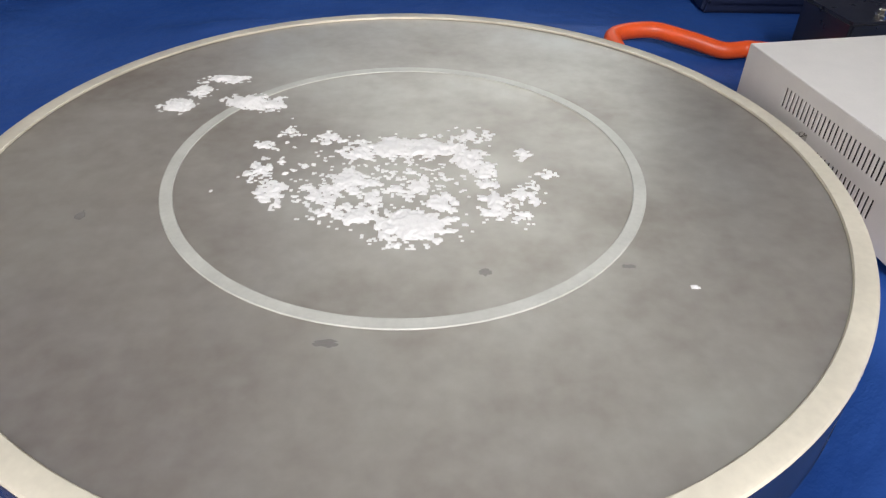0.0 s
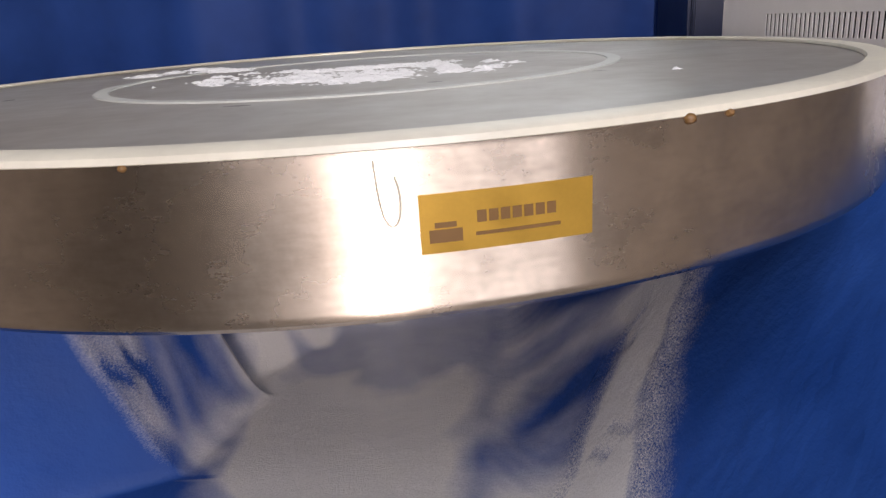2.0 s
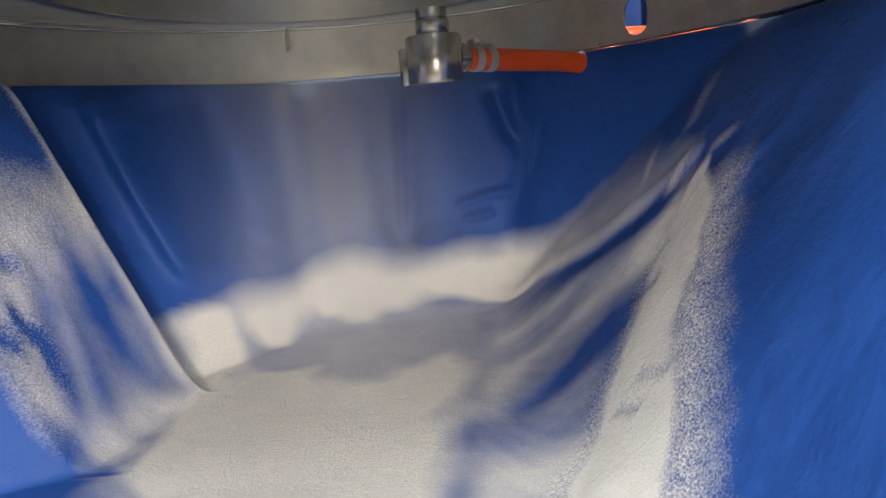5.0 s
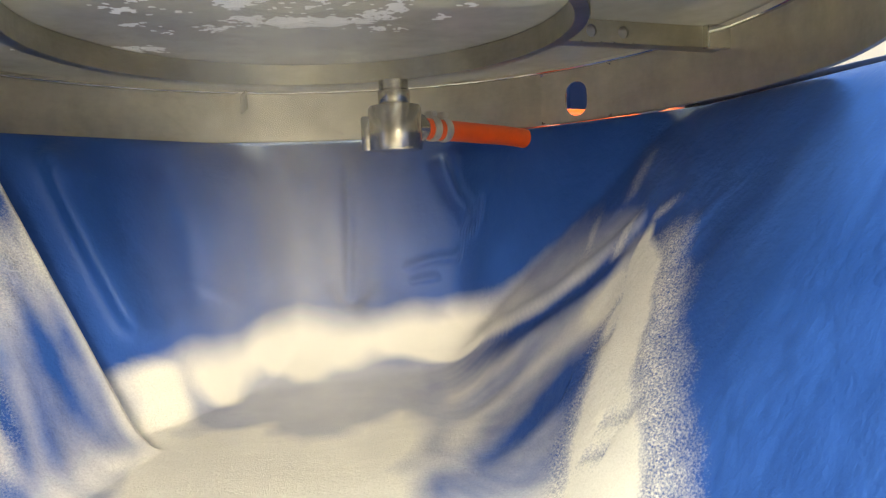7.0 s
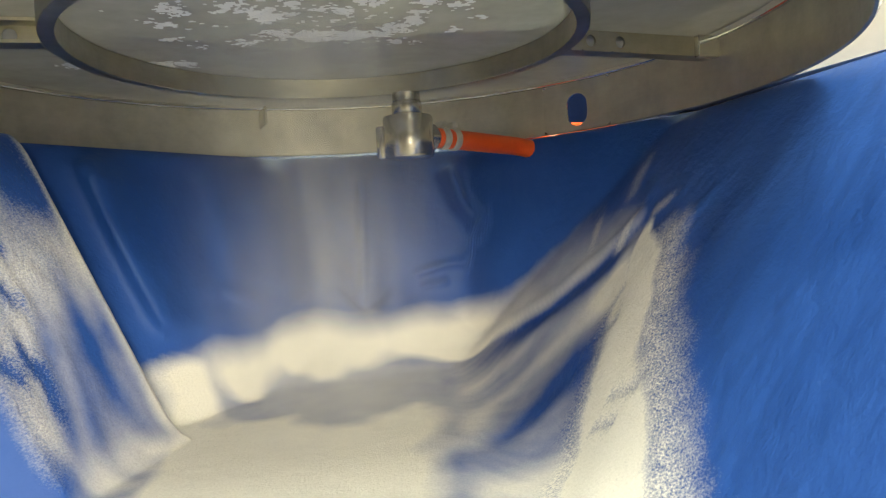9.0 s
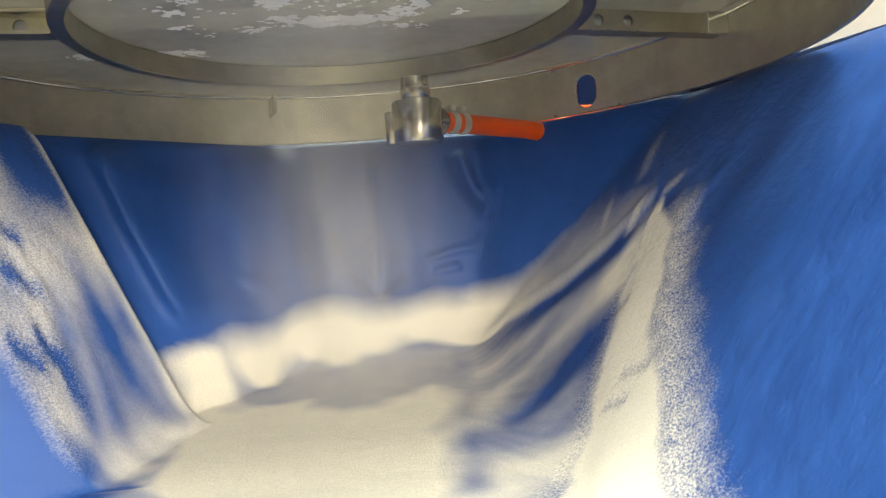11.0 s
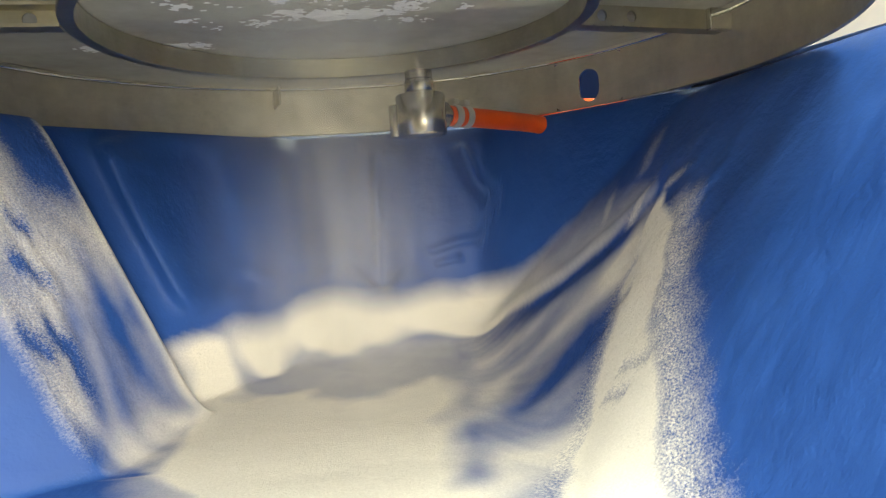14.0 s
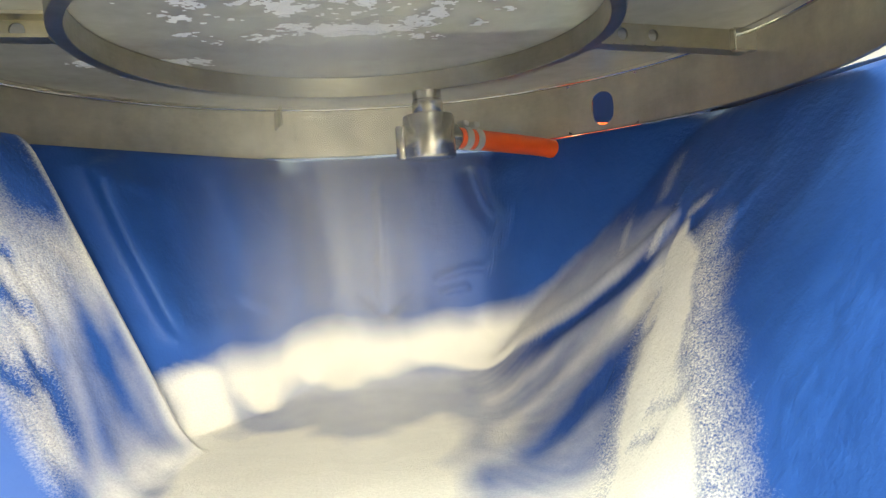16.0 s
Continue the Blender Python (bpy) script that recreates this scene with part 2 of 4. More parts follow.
def tube(points, radius, sides=20, steps=14):
    """A round hose along a smooth line through the points."""
    pts = [Vector(p) for p in points]
    line = []
    for i in range(len(pts) - 1):
        p0, p1, p2, p3 = pts[max(i - 1, 0)], pts[i], pts[i + 1], pts[min(i + 2, len(pts) - 1)]
        for s in range(steps):
            t = s / steps
            line.append(0.5 * (2 * p1 + (p2 - p0) * t + (2 * p0 - 5 * p1 + 4 * p2 - p3) * t * t + (3 * p1 - p0 - 3 * p2 + p3) * t ** 3))
    line.append(pts[-1])
    bm = bmesh.new()
    rings = []
    up = Vector((0, 0, 1))
    for i, p in enumerate(line):
        d = (line[min(i + 1, len(line) - 1)] - line[max(i - 1, 0)]).normalized()
        side = d.cross(up).normalized() if abs(d.z) < 0.95 else d.cross(Vector((0, 1, 0))).normalized()
        top = side.cross(d)
        rings.append([bm.verts.new(p + radius * (math.cos(a) * side + math.sin(a) * top)) for a in (2 * math.pi * k / sides for k in range(sides))])
    for p, q in zip(rings, rings[1:]):
        for k in range(sides):
            bm.faces.new((p[k], p[(k + 1) % sides], q[(k + 1) % sides], q[k]))
    bm.faces.new(rings[0])
    bm.faces.new(rings[-1])
    return bm


# ---- the room ----
def wall(name, x0, x1, y0, y1, z0, z1, m, label, category="wall"):
    ob = finish(name, boxed(Matrix.Translation(((x0 + x1) / 2, (y0 + y1) / 2, (z0 + z1) / 2)), x1 - x0, y1 - y0, z1 - z0), m, False)
    return tagged(ob, label, category, kind="structure")


wall("floor", -2.6, 2.6, -3.3, 1.7, -0.1, 0.0, FLOORING, "grey floor of the workshop room", "floor")
wall("ceiling", -2.6, 2.6, -3.3, 1.7, 2.8, 2.9, PLASTER, "plain white painted ceiling of the room", "ceiling")
wall("wall_north", -2.6, 2.6, 1.6, 1.7, 0.0, 2.8, PLASTER, "plain painted wall behind the blue curtain")
wall("wall_south", -2.6, 2.6, -3.3, -3.2, 0.0, 2.8, DISTEMPER, "plain painted wall facing the sieve")
wall("wall_west", -2.6, -2.5, -3.2, 1.6, 0.0, 2.8, DISTEMPER, "plain painted side wall of the room")
wall("wall_east", 2.5, 2.6, -3.2, 1.6, 0.0, 2.8, DISTEMPER, "plain painted side wall of the room")


def curtain():
    """Blue curtain with soft upright folds, hung behind the sieve."""
    bm = bmesh.new()
    nx, nz = 240, 30
    rows = []
    for j in range(nz + 1):
        z = 0.02 + 1.24 * j / nz
        row = []
        for i in range(nx + 1):
            x = -2.2 + 4.4 * i / nx
            fold = 0.014 * math.sin(x * 13 + 2.2 * math.sin(x * 3.1) + 0.6 * math.sin(z * 2.1)) + 0.035 * math.sin(x * 5.3 + 1.1 + 0.5 * z) + 0.004 * math.sin(x * 37 + 3 * math.sin(2 * x) + z)
            row.append(bm.verts.new((x, 0.98 + fold, z)))
        rows.append(row)
    for p, q in zip(rows, rows[1:]):
        for i in range(nx):
            bm.faces.new((p[i], p[i + 1], q[i + 1], q[i]))
    ob = finish("backdrop", bm, CURTAIN_SHADED)
    mod = ob.modifiers.new("thickness", "SOLIDIFY")
    mod.thickness = 0.002
    return tagged(ob, "royal blue cloth curtain hanging in soft upright folds", "curtain", kind="structure")


curtain()
wall("wall_partition", -2.3, 2.3, 1.06, 1.09, 0.0, 1.27, PLASTER, "low plain partition carrying the blue curtain", "partition")


# ---- the draped cloth ----
def smooth_max(a, b, k):
    h = np.clip(0.5 + 0.5 * (a - b) / k, 0, 1)
    return b * (1 - h) + a * h + k * h * (1 - h)


def smooth_min(a, b, k):
    return -smooth_max(-a, -b, k)


def cloth_height(x, y):
    """Height of the draped cloth: a trough between two padded supports, closed at the back."""
    floor = 0.578 + 0.05 * np.maximum(y, -0.1) + 0.10 * np.maximum(y - 0.16, 0) ** 1.5
    right = 0.796 + 1.35 * (x - 0.339) + 0.10 * (y - 0.04)
    flare = np.where(y < -0.056, 0.4 * (-0.156) + 2.6 * (y + 0.056), 0.4 * (y - 0.1))
    left = 0.58 + 2.4 * (-0.188 + flare - x)
    behind = 0.58 + 2.4 * (-0.188 - x) - 7.0 * (y - 0.1)
    left = smooth_min(left, behind, 0.02)
    back = 0.60 + 6.0 * (y - 0.405 + 0.35 * x * x)
    z = smooth_max(floor, right, 0.06)
    sag = 0.590 + 1.3 * (y - 0.305) - 0.4 * np.maximum(x - 0.05, 0)
    z = smooth_max(z, smooth_min(sag, 0.70 + 0 * y, 0.05), 0.07)
    z = smooth_max(z, back, 0.11)
    corner = 0.804 + 5.0 * (0.8 * x + 0.6 * y - 0.408)
    z = smooth_max(z, corner, 0.05)
    nook = 0.66 + 3.0 * (0.66 * (y - 0.12) - 0.75 * (x + 0.27))
    z = smooth_max(z, smooth_max(left, nook, 0.03), 0.045)
    roll = 0.032 * np.exp(-((y - 0.545) / 0.04) ** 2) * np.exp(-(x / 0.42) ** 6)
    return smooth_min(z, 0.922 + roll, 0.03)


def line_distance(x, y, pts):
    """Distance to a broken line and how far along it (0 to 1)."""
    best, where = np.full(x.shape, 9.0), np.zeros(x.shape)
    n = len(pts) - 1
    for i in range(n):
        (ax, ay), (bx, by) = pts[i], pts[i + 1]
        dx, dy = bx - ax, by - ay
        t = np.clip(((x - ax) * dx + (y - ay) * dy) / (dx * dx + dy * dy), 0, 1)
        d = np.hypot(x - ax - t * dx, y - ay - t * dy)
        side = np.sign((x - ax) * dy - (y - ay) * dx)
        closer = d < np.abs(best)
        best = np.where(closer, d * np.where(side == 0, 1, side), best)
        where = np.where(closer, (i + t) / n, where)
    return best, where


def bell(d, w):
    return np.exp(-(d / w) ** 2)


def step(a, b, v):
    t = np.clip((v - a) / (b - a), 0, 1)
    return t * t * (3 - 2 * t)


CREASE = [(-0.24, 0.20), (-0.126, 0.236), (-0.094, 0.290), (-0.049, 0.289), (-0.007, 0.306), (0.055, 0.318), (0.147, 0.322), (0.202, 0.298), (0.228, 0.236), (0.256, 0.175), (0.280, 0.137), (0.298, 0.108), (0.320, 0.083), (0.345, 0.048)]
RIDGE = [(0.340, 0.052), (0.316, 0.031), (0.299, -0.009), (0.279, -0.021), (0.254, -0.048), (0.232, -0.081), (0.217, -0.112), (0.206, -0.141), (0.190, -0.169), (0.170, -0.213), (0.150, -0.27)]
# SHADE and HOLLOW trace the slope's dark streaks, darkened through the powder mask
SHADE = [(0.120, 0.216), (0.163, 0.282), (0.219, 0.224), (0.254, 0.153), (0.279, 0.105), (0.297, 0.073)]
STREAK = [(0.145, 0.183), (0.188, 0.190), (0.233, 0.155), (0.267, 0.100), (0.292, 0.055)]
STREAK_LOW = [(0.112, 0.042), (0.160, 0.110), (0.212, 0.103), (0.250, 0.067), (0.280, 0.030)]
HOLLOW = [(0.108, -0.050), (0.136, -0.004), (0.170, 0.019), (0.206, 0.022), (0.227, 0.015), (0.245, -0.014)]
WHITE_FLOOR = [(-0.23, 0.28), (-0.126, 0.158), (-0.027, 0.115), (0.037, 0.138), (0.073, 0.172), (0.108, 0.12), (0.093, 0.022), (0.096, -0.057), (0.080, -0.117), (0.105, -0.167), (0.10, -0.5), (-0.20, -0.5), (-0.225, -0.10), (-0.220, -0.03), (-0.200, 0.055), (-0.205, 0.11), (-0.25, 0.13), (-0.28, 0.24)]
BARE_SIDE = [(-0.288, 0.060), (-0.268, 0.090), (-0.242, 0.095), (-0.223, 0.098), (-0.198, 0.082), (-0.222, 0.029), (-0.246, -0.022), (-0.268, -0.030), (-0.284, -0.022), (-0.287, 0.003), (-0.286, 0.033)]
HEM_FOLD = [(-0.276, -0.056), (-0.248, -0.030), (-0.215, -0.050), (-0.143, -0.123), (-0.19, -0.15), (-0.24, -0.12)]
SIDE_CRACKS = ([(-0.326, -0.002), (-0.316, 0.010)], [(-0.315, -0.019), (-0.297, 0.003)], [(-0.301, -0.049), (-0.284, -0.034)], [(-0.289, -0.024), (-0.276, -0.012), (-0.269, -0.017)])
RIDGE_CRACKS = ([(0.270, -0.020), (0.247, 0.011)], [(0.227, -0.084), (0.244, -0.124)], [(0.208, -0.092), (0.222, -0.122)], [(0.245, -0.014), (0.228, 0.006)])


def zone(x, y, outline, soft):
    """1 inside a closed outline, 0 outside, with a soft edge."""
    near, _ = line_distance(x, y, outline + outline[:1])
    within = np.zeros(x.shape, bool)
    for (ax, ay), (bx, by) in zip(outline, outline[1:] + outline[:1]):
        if ay != by:
            within ^= ((ay > y) != (by > y)) & (x < (bx - ax) * (y - ay) / (by - ay) + ax)
    return step(-soft, soft, np.where(within, np.abs(near), -np.abs(near)))


def cloth_relief(x, y):
    """Height of the cloth with its tension folds and small wrinkles."""
    z = cloth_height(x, y)
    d, t = line_distance(x, y, CREASE)
    z = z + (0.005 * bell(d + 0.006, 0.009) - 0.004 * bell(d - 0.010, 0.010)) * step(0.42, 0.6, t) * step(1.0, 0.94, t)
    for line, deep, w in ((SHADE, 0.0015, 0.016), (HOLLOW, 0.002, 0.016), (STREAK, -0.0012, 0.014), (STREAK_LOW, -0.0012, 0.014)):
        d, t = line_distance(x, y, line)
        z = z - deep * bell(d, w) * step(0.0, 0.4, t) * step(1.0, 0.85, t)
    for line in SIDE_CRACKS + RIDGE_CRACKS:
        d, t = line_distance(x, y, line)
        z = z - 0.003 * bell(d, 0.004) * step(0.0, 0.15, t) * step(1.0, 0.85, t)
    d, t = line_distance(x, y, RIDGE)
    z = z + 0.003 * step(0.045, 0.02, np.abs(d + 0.012)) * step(0.0, 0.2, t)
    for k, (ax, ay, bx, by) in enumerate([(0.33, -0.02, 0.37, -0.06), (-0.33, 0.0, -0.25, -0.06), (-0.30, 0.03, -0.22, 0.0)]):
        d, t = line_distance(x, y, [(ax, ay), (bx, by)])
        z = z + 0.0035 * bell(d, 0.007) * bell(t - 0.5, 0.35)
    slack = (0.016 * np.sin(30 * x + 3 * np.sin(11 * x) + 4 * z) + 0.010 * np.sin(67 * x + 5 * z)) * bell(y - 0.42, 0.05) * step(0.62, 0.72, z) * step(0.93, 0.86, z)
    # crumpled part of the padded side
    crumple = 0.5 * np.sin(118 * x + 61 * y + 3 * np.sin(70 * y)) + 0.5 * np.sin(150 * y - 80 * x + 3 * np.sin(52 * x))
    slack = slack + 0.006 * np.abs(crumple) * step(-0.262, -0.29, x - 0.25 * np.minimum(y, 0)) * step(-0.06, -0.045, y) * step(0.085, 0.06, y) * step(0.92, 0.87, z)
    return z + slack


def cloth_powder(x, y, z):
    """How thick the powder lies on the cloth, thinned where shade is put in, and how ragged its edge is."""
    waver = 0.010 * np.sin(34 * x + 2 * np.sin(19 * y)) + 0.006 * np.sin(71 * y + 2 * np.sin(43 * x))
    low_ground = step(0.672, 0.640, z)
    # soft grey dusting of the trough, then the white heap in front of it
    p = 0.45 * step(0.22, 0.10, x) * step(-0.32, -0.26, x) * low_ground * step(0.36, 0.28, y) * step(-0.05, 0.05, y)
    p = p - 0.12 * bell(x + 0.135, 0.030) * bell(y - 0.235, 0.03)
    p = np.maximum(p, 0.97 * zone(x + waver, y + 1.4 * waver, WHITE_FLOOR, 0.055) * low_ground)
    # streaked slope between the heap and the ridge
    crease, along = line_distance(x, y, CREASE)
    across, _ = line_distance(x, y, RIDGE)
    slope = step(-0.015, 0.012, across) * step(0.085, 0.125, x - 0.1 * y) * step(-0.004, 0.012, crease) * step(-0.26, -0.1, y) * step(0.36, 0.31, x)
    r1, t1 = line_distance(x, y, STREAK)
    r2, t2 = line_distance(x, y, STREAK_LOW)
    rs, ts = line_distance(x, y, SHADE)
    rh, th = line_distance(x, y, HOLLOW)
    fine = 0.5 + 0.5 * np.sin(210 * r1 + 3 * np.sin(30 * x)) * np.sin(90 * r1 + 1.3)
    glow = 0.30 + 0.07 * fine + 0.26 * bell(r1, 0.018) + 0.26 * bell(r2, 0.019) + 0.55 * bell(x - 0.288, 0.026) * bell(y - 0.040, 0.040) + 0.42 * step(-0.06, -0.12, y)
    # shade along both lines is put in as thinner powder
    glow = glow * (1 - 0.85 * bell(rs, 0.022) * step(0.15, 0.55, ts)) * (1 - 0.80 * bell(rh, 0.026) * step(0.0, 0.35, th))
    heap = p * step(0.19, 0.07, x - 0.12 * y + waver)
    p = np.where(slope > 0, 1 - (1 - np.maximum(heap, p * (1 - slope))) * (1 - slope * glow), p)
    # the band along the foot of the back
    puffs = 0.012 * bell(x + 0.175, 0.028) + 0.010 * bell(x + 0.06, 0.05) + 0.006 * bell(x - 0.10, 0.03) - 0.005
    top = puffs + np.interp(x, [-0.36, -0.26, -0.212, -0.154, -0.12, -0.096, -0.047, -0.003, 0.055, 0.141, 0.185, 0.224, 0.263, 0.29, 0.307, 0.34], [0.725, 0.680, 0.654, 0.650, 0.653, 0.664, 0.668, 0.660, 0.662, 0.665, 0.674, 0.682, 0.714, 0.745, 0.762, 0.796])
    low = step(top + 0.036, top - 0.030, z)
    soft = 0.045 - 0.035 * step(0.40, 0.60, along)
    band = low * step(soft, -0.3 * soft, crease + waver * step(0.6, 0.4, along)) * step(1.0, 0.95, along) * step(-0.44, -0.38, x)
    p = np.maximum(p, (0.93 - 0.26 * step(-0.13, -0.21, x)) * band)
    # the ridge with its ragged fringe
    d, t = line_distance(x, y, RIDGE)
    d = d + 0.4 * waver * step(0.1, 0.4, t)
    wide = 0.005 + 0.026 * step(0.0, 0.30, t) + 0.010 * step(0.6, 0.8, t)
    core = step(wide + 0.006, wide * 0.6, np.abs(d)) * step(0.0, 0.06, t)
    clumps = 0.5 + 0.5 * np.sin(95 * x + 140 * y + 4 * np.sin(60 * x - 23 * y)) * np.sin(120 * y - 70 * x + 3 * np.sin(41 * x))
    reach = 0.026 + 0.030 * step(0.05, 0.3, t) + 0.006 * clumps
    fringe = step(-wide - reach, -wide * 0.8, d) * step(wide + 0.020, wide * 0.7, d) * step(0.06, 0.20, t)
    p = np.maximum(p, np.maximum((0.98 - 0.10 * clumps) * core, (0.45 + 0.14 * clumps) * fringe))
    ragged = np.maximum(np.maximum(0.03 + 0.12 * core, fringe * (1 - 0.80 * core)), 0.55 * bell(np.abs(d) - wide, 0.012) * step(0.1, 0.3, t))
    for crack in RIDGE_CRACKS:
        near, along_crack = line_distance(x, y, crack)
        ends = step(0.0, 0.12, along_crack) * step(1.0, 0.88, along_crack)
        p = p * (1 - 0.34 * bell(near, 0.006) * ends)
        ragged = np.maximum(ragged, 0.6 * bell(near, 0.016) * ends)
    for spike, size, much in (([(0.304, 0.151), (0.323, 0.177), (0.340, 0.195)], 0.010, 0.52), ([(0.315, 0.083), (0.334, 0.086), (0.352, 0.088)], 0.010, 0.60), ([(0.308, -0.023), (0.320, -0.038), (0.334, -0.052)], 0.006, 0.6),
                              ([(0.343, 0.047), (0.362, 0.015)], 0.008, 0.40), ([(0.357, 0.137), (0.379, 0.151), (0.396, 0.169)], 0.016, 0.34)):
        near, along_spike = line_distance(x, y, spike)
        p = np.maximum(p, much * bell(near, size) * step(1.0, 0.35, along_spike))
        ragged = np.maximum(ragged, 0.5 * bell(near, size))
    # the padded side with its crumbs
    side = step(-0.165, -0.20, x) * step(-0.064, -0.054, y) * step(0.118, 0.105, y) * step(0.94, 0.90, z)
    blots = np.sin(70 * x + 2 * np.sin(55 * y)) * np.sin(62 * y + 2 * np.sin(48 * x) + 1)
    bare = zone(x + 0.4 * waver, y, BARE_SIDE, 0.014)
    streaks = np.sin(160 * (x + 0.35 * y) + 3 * np.sin(40 * y))
    q = 0.56 + 0.14 * blots - 0.14 * step(-0.01, -0.05, y) - (0.37 - 0.03 * streaks) * bare - 0.50 * step(0.80, 0.86, z) * step(0.015, 0.055, y) * step(0.098, 0.088, y)
    q = q + 0.15 * step(0.078, 0.096, y)
    ragged_side = 0.34 * (1 - bare) * step(-0.24, -0.27, x)
    for crack in SIDE_CRACKS:
        near, along_crack = line_distance(x, y, crack)
        q = q - 0.38 * bell(near, 0.0045)
        ragged_side = np.maximum(ragged_side, 0.6 * bell(near, 0.010))
    fold = zone(x, y, HEM_FOLD, 0.008)
    q = np.where(fold > 0.02, np.minimum(q, q * (1 - fold) + fold * (0.34 + 0.12 * streaks)), q)
    p = np.where(side > 0.01, np.maximum(side * np.clip(q, 0, 1), p * step(-0.222, -0.185, x)), p)
    p = p * (1 - 0.45 * fold)
    ragged = np.maximum(ragged, side * ragged_side)
    p = np.where(y < -0.066, p * step(-0.26, -0.2, x), p)
    p = p * step(0.455, 0.43, y)
    return np.clip(p, 0, 1.05), ragged


def back_folds(x, y, z):
    """How far the upright back is drawn forwards (minus) or backwards: slanting folds and a dip added to put shade
    under the hose.
    """
    mask = step(0.655, 0.72, z) * step(0.928, 0.90, z) * step(0.15, 0.21, y + 0.4 * np.maximum(x - 0.1, 0))
    push = np.zeros(x.shape)
    for line, high, w in (([(-0.30, 0.92), (-0.255, 0.80), (-0.20, 0.67)], -0.016, 0.020), ([(-0.225, 0.91), (-0.19, 0.80), (-0.165, 0.69)], 0.010, 0.022), ([(-0.115, 0.92), (-0.085, 0.80), (-0.08, 0.70)], -0.008, 0.025),
                          ([(0.03, 0.90), (0.025, 0.76), (0.018, 0.63)], -0.006, 0.008), ([(0.165, 0.90), (0.185, 0.84), (0.215, 0.79)], -0.018, 0.014), ([(-0.215, 0.735), (-0.165, 0.728), (-0.115, 0.705)], -0.004, 0.006),
                          ([(0.10, 0.725), (0.15, 0.738), (0.20, 0.741)], -0.005, 0.006), ([(0.11, 0.705), (0.16, 0.712)], -0.004, 0.006), ([(-0.29, 0.885), (-0.25, 0.87)], -0.005, 0.007)):
        near, t = line_distance(x, z, line)
        push = push + high * bell(near, w) * step(0.0, 0.12, t) * step(1.0, 0.88, t)
    # dip added to darken the back where a soft shadow lies
    shade_pocket = 0.020 * bell(x - 0.225, 0.05) * step(0.745, 0.80, z) * step(0.925, 0.89, z) * step(0.165, 0.19, x - 0.25 * (0.86 - z))
    return (2.2 * push + shade_pocket) * mask


def draped_cloth():
    xs = np.concatenate([np.linspace(-1.05, -0.5, 23)[:-1], np.linspace(-0.5, 0.5, 261), np.linspace(0.5, 1.05, 23)[1:]])
    ys = np.concatenate([np.linspace(-0.50, -0.3, 40)[:-1], np.linspace(-0.3, 0.36, 200), np.linspace(0.36, 0.47, 120)[1:], np.linspace(0.47, 0.5, 10)[1:], np.linspace(0.5, 0.93, 20)[1:]])
    x, y = np.meshgrid(xs, ys)
    z = cloth_relief(x, y)
    p, ragged = cloth_powder(x, y, z)
    # the hem falls to the floor on the open sides
    edge = (x == xs[0]) | (x == xs[-1]) | (y == ys[0])
    ny, nx = x.shape
    verts = np.stack([x, y + back_folds(x, y, z), z], -1).reshape(-1, 3).tolist()
    faces = [(j * nx + i, j * nx + i + 1, (j + 1) * nx + i + 1, (j + 1) * nx + i) for j in range(ny - 1) for i in range(nx - 1)]
    rim = [j * nx for j in range(ny - 1, 0, -1)] + list(range(nx)) + [j * nx + nx - 1 for j in range(1, ny)]
    base = len(verts)
    for k, i in enumerate(rim):
        vx, vy, _ = verts[i]
        out = 0.02 + 0.015 * math.sin(k * 0.35)
        verts.append((vx + (out if vx > 1 else -out if vx < -1 else 0), vy - (out if vy < -0.49 else 0), 0.004))
    for k in range(len(rim) - 1):
        faces.append((rim[k], rim[k + 1], base + k + 1, base + k))
    me = bpy.data.meshes.new("draped_cloth")
    me.from_pydata(verts, [], faces)
    for f in me.polygons:
        f.use_smooth = True
    extra = len(verts) - base
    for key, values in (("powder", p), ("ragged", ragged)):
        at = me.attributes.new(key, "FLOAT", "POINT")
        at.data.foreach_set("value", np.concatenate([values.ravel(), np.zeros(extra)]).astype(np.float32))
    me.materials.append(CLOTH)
    ob = new("draped_cloth", me)
    return tagged(ob, "royal blue cloth draped as a trough, dusted with white powder", "cloth")


draped_cloth()


# ---- the sieve ----
R_OUT, R_IN, Z_TOP, Z_LOW = 0.450, 0.4470, 1.0, 0.9255
HOLE_AT, HOLE_Z, HOLE_W, HOLE_H = 40.3, 0.955, 0.034, 0.046


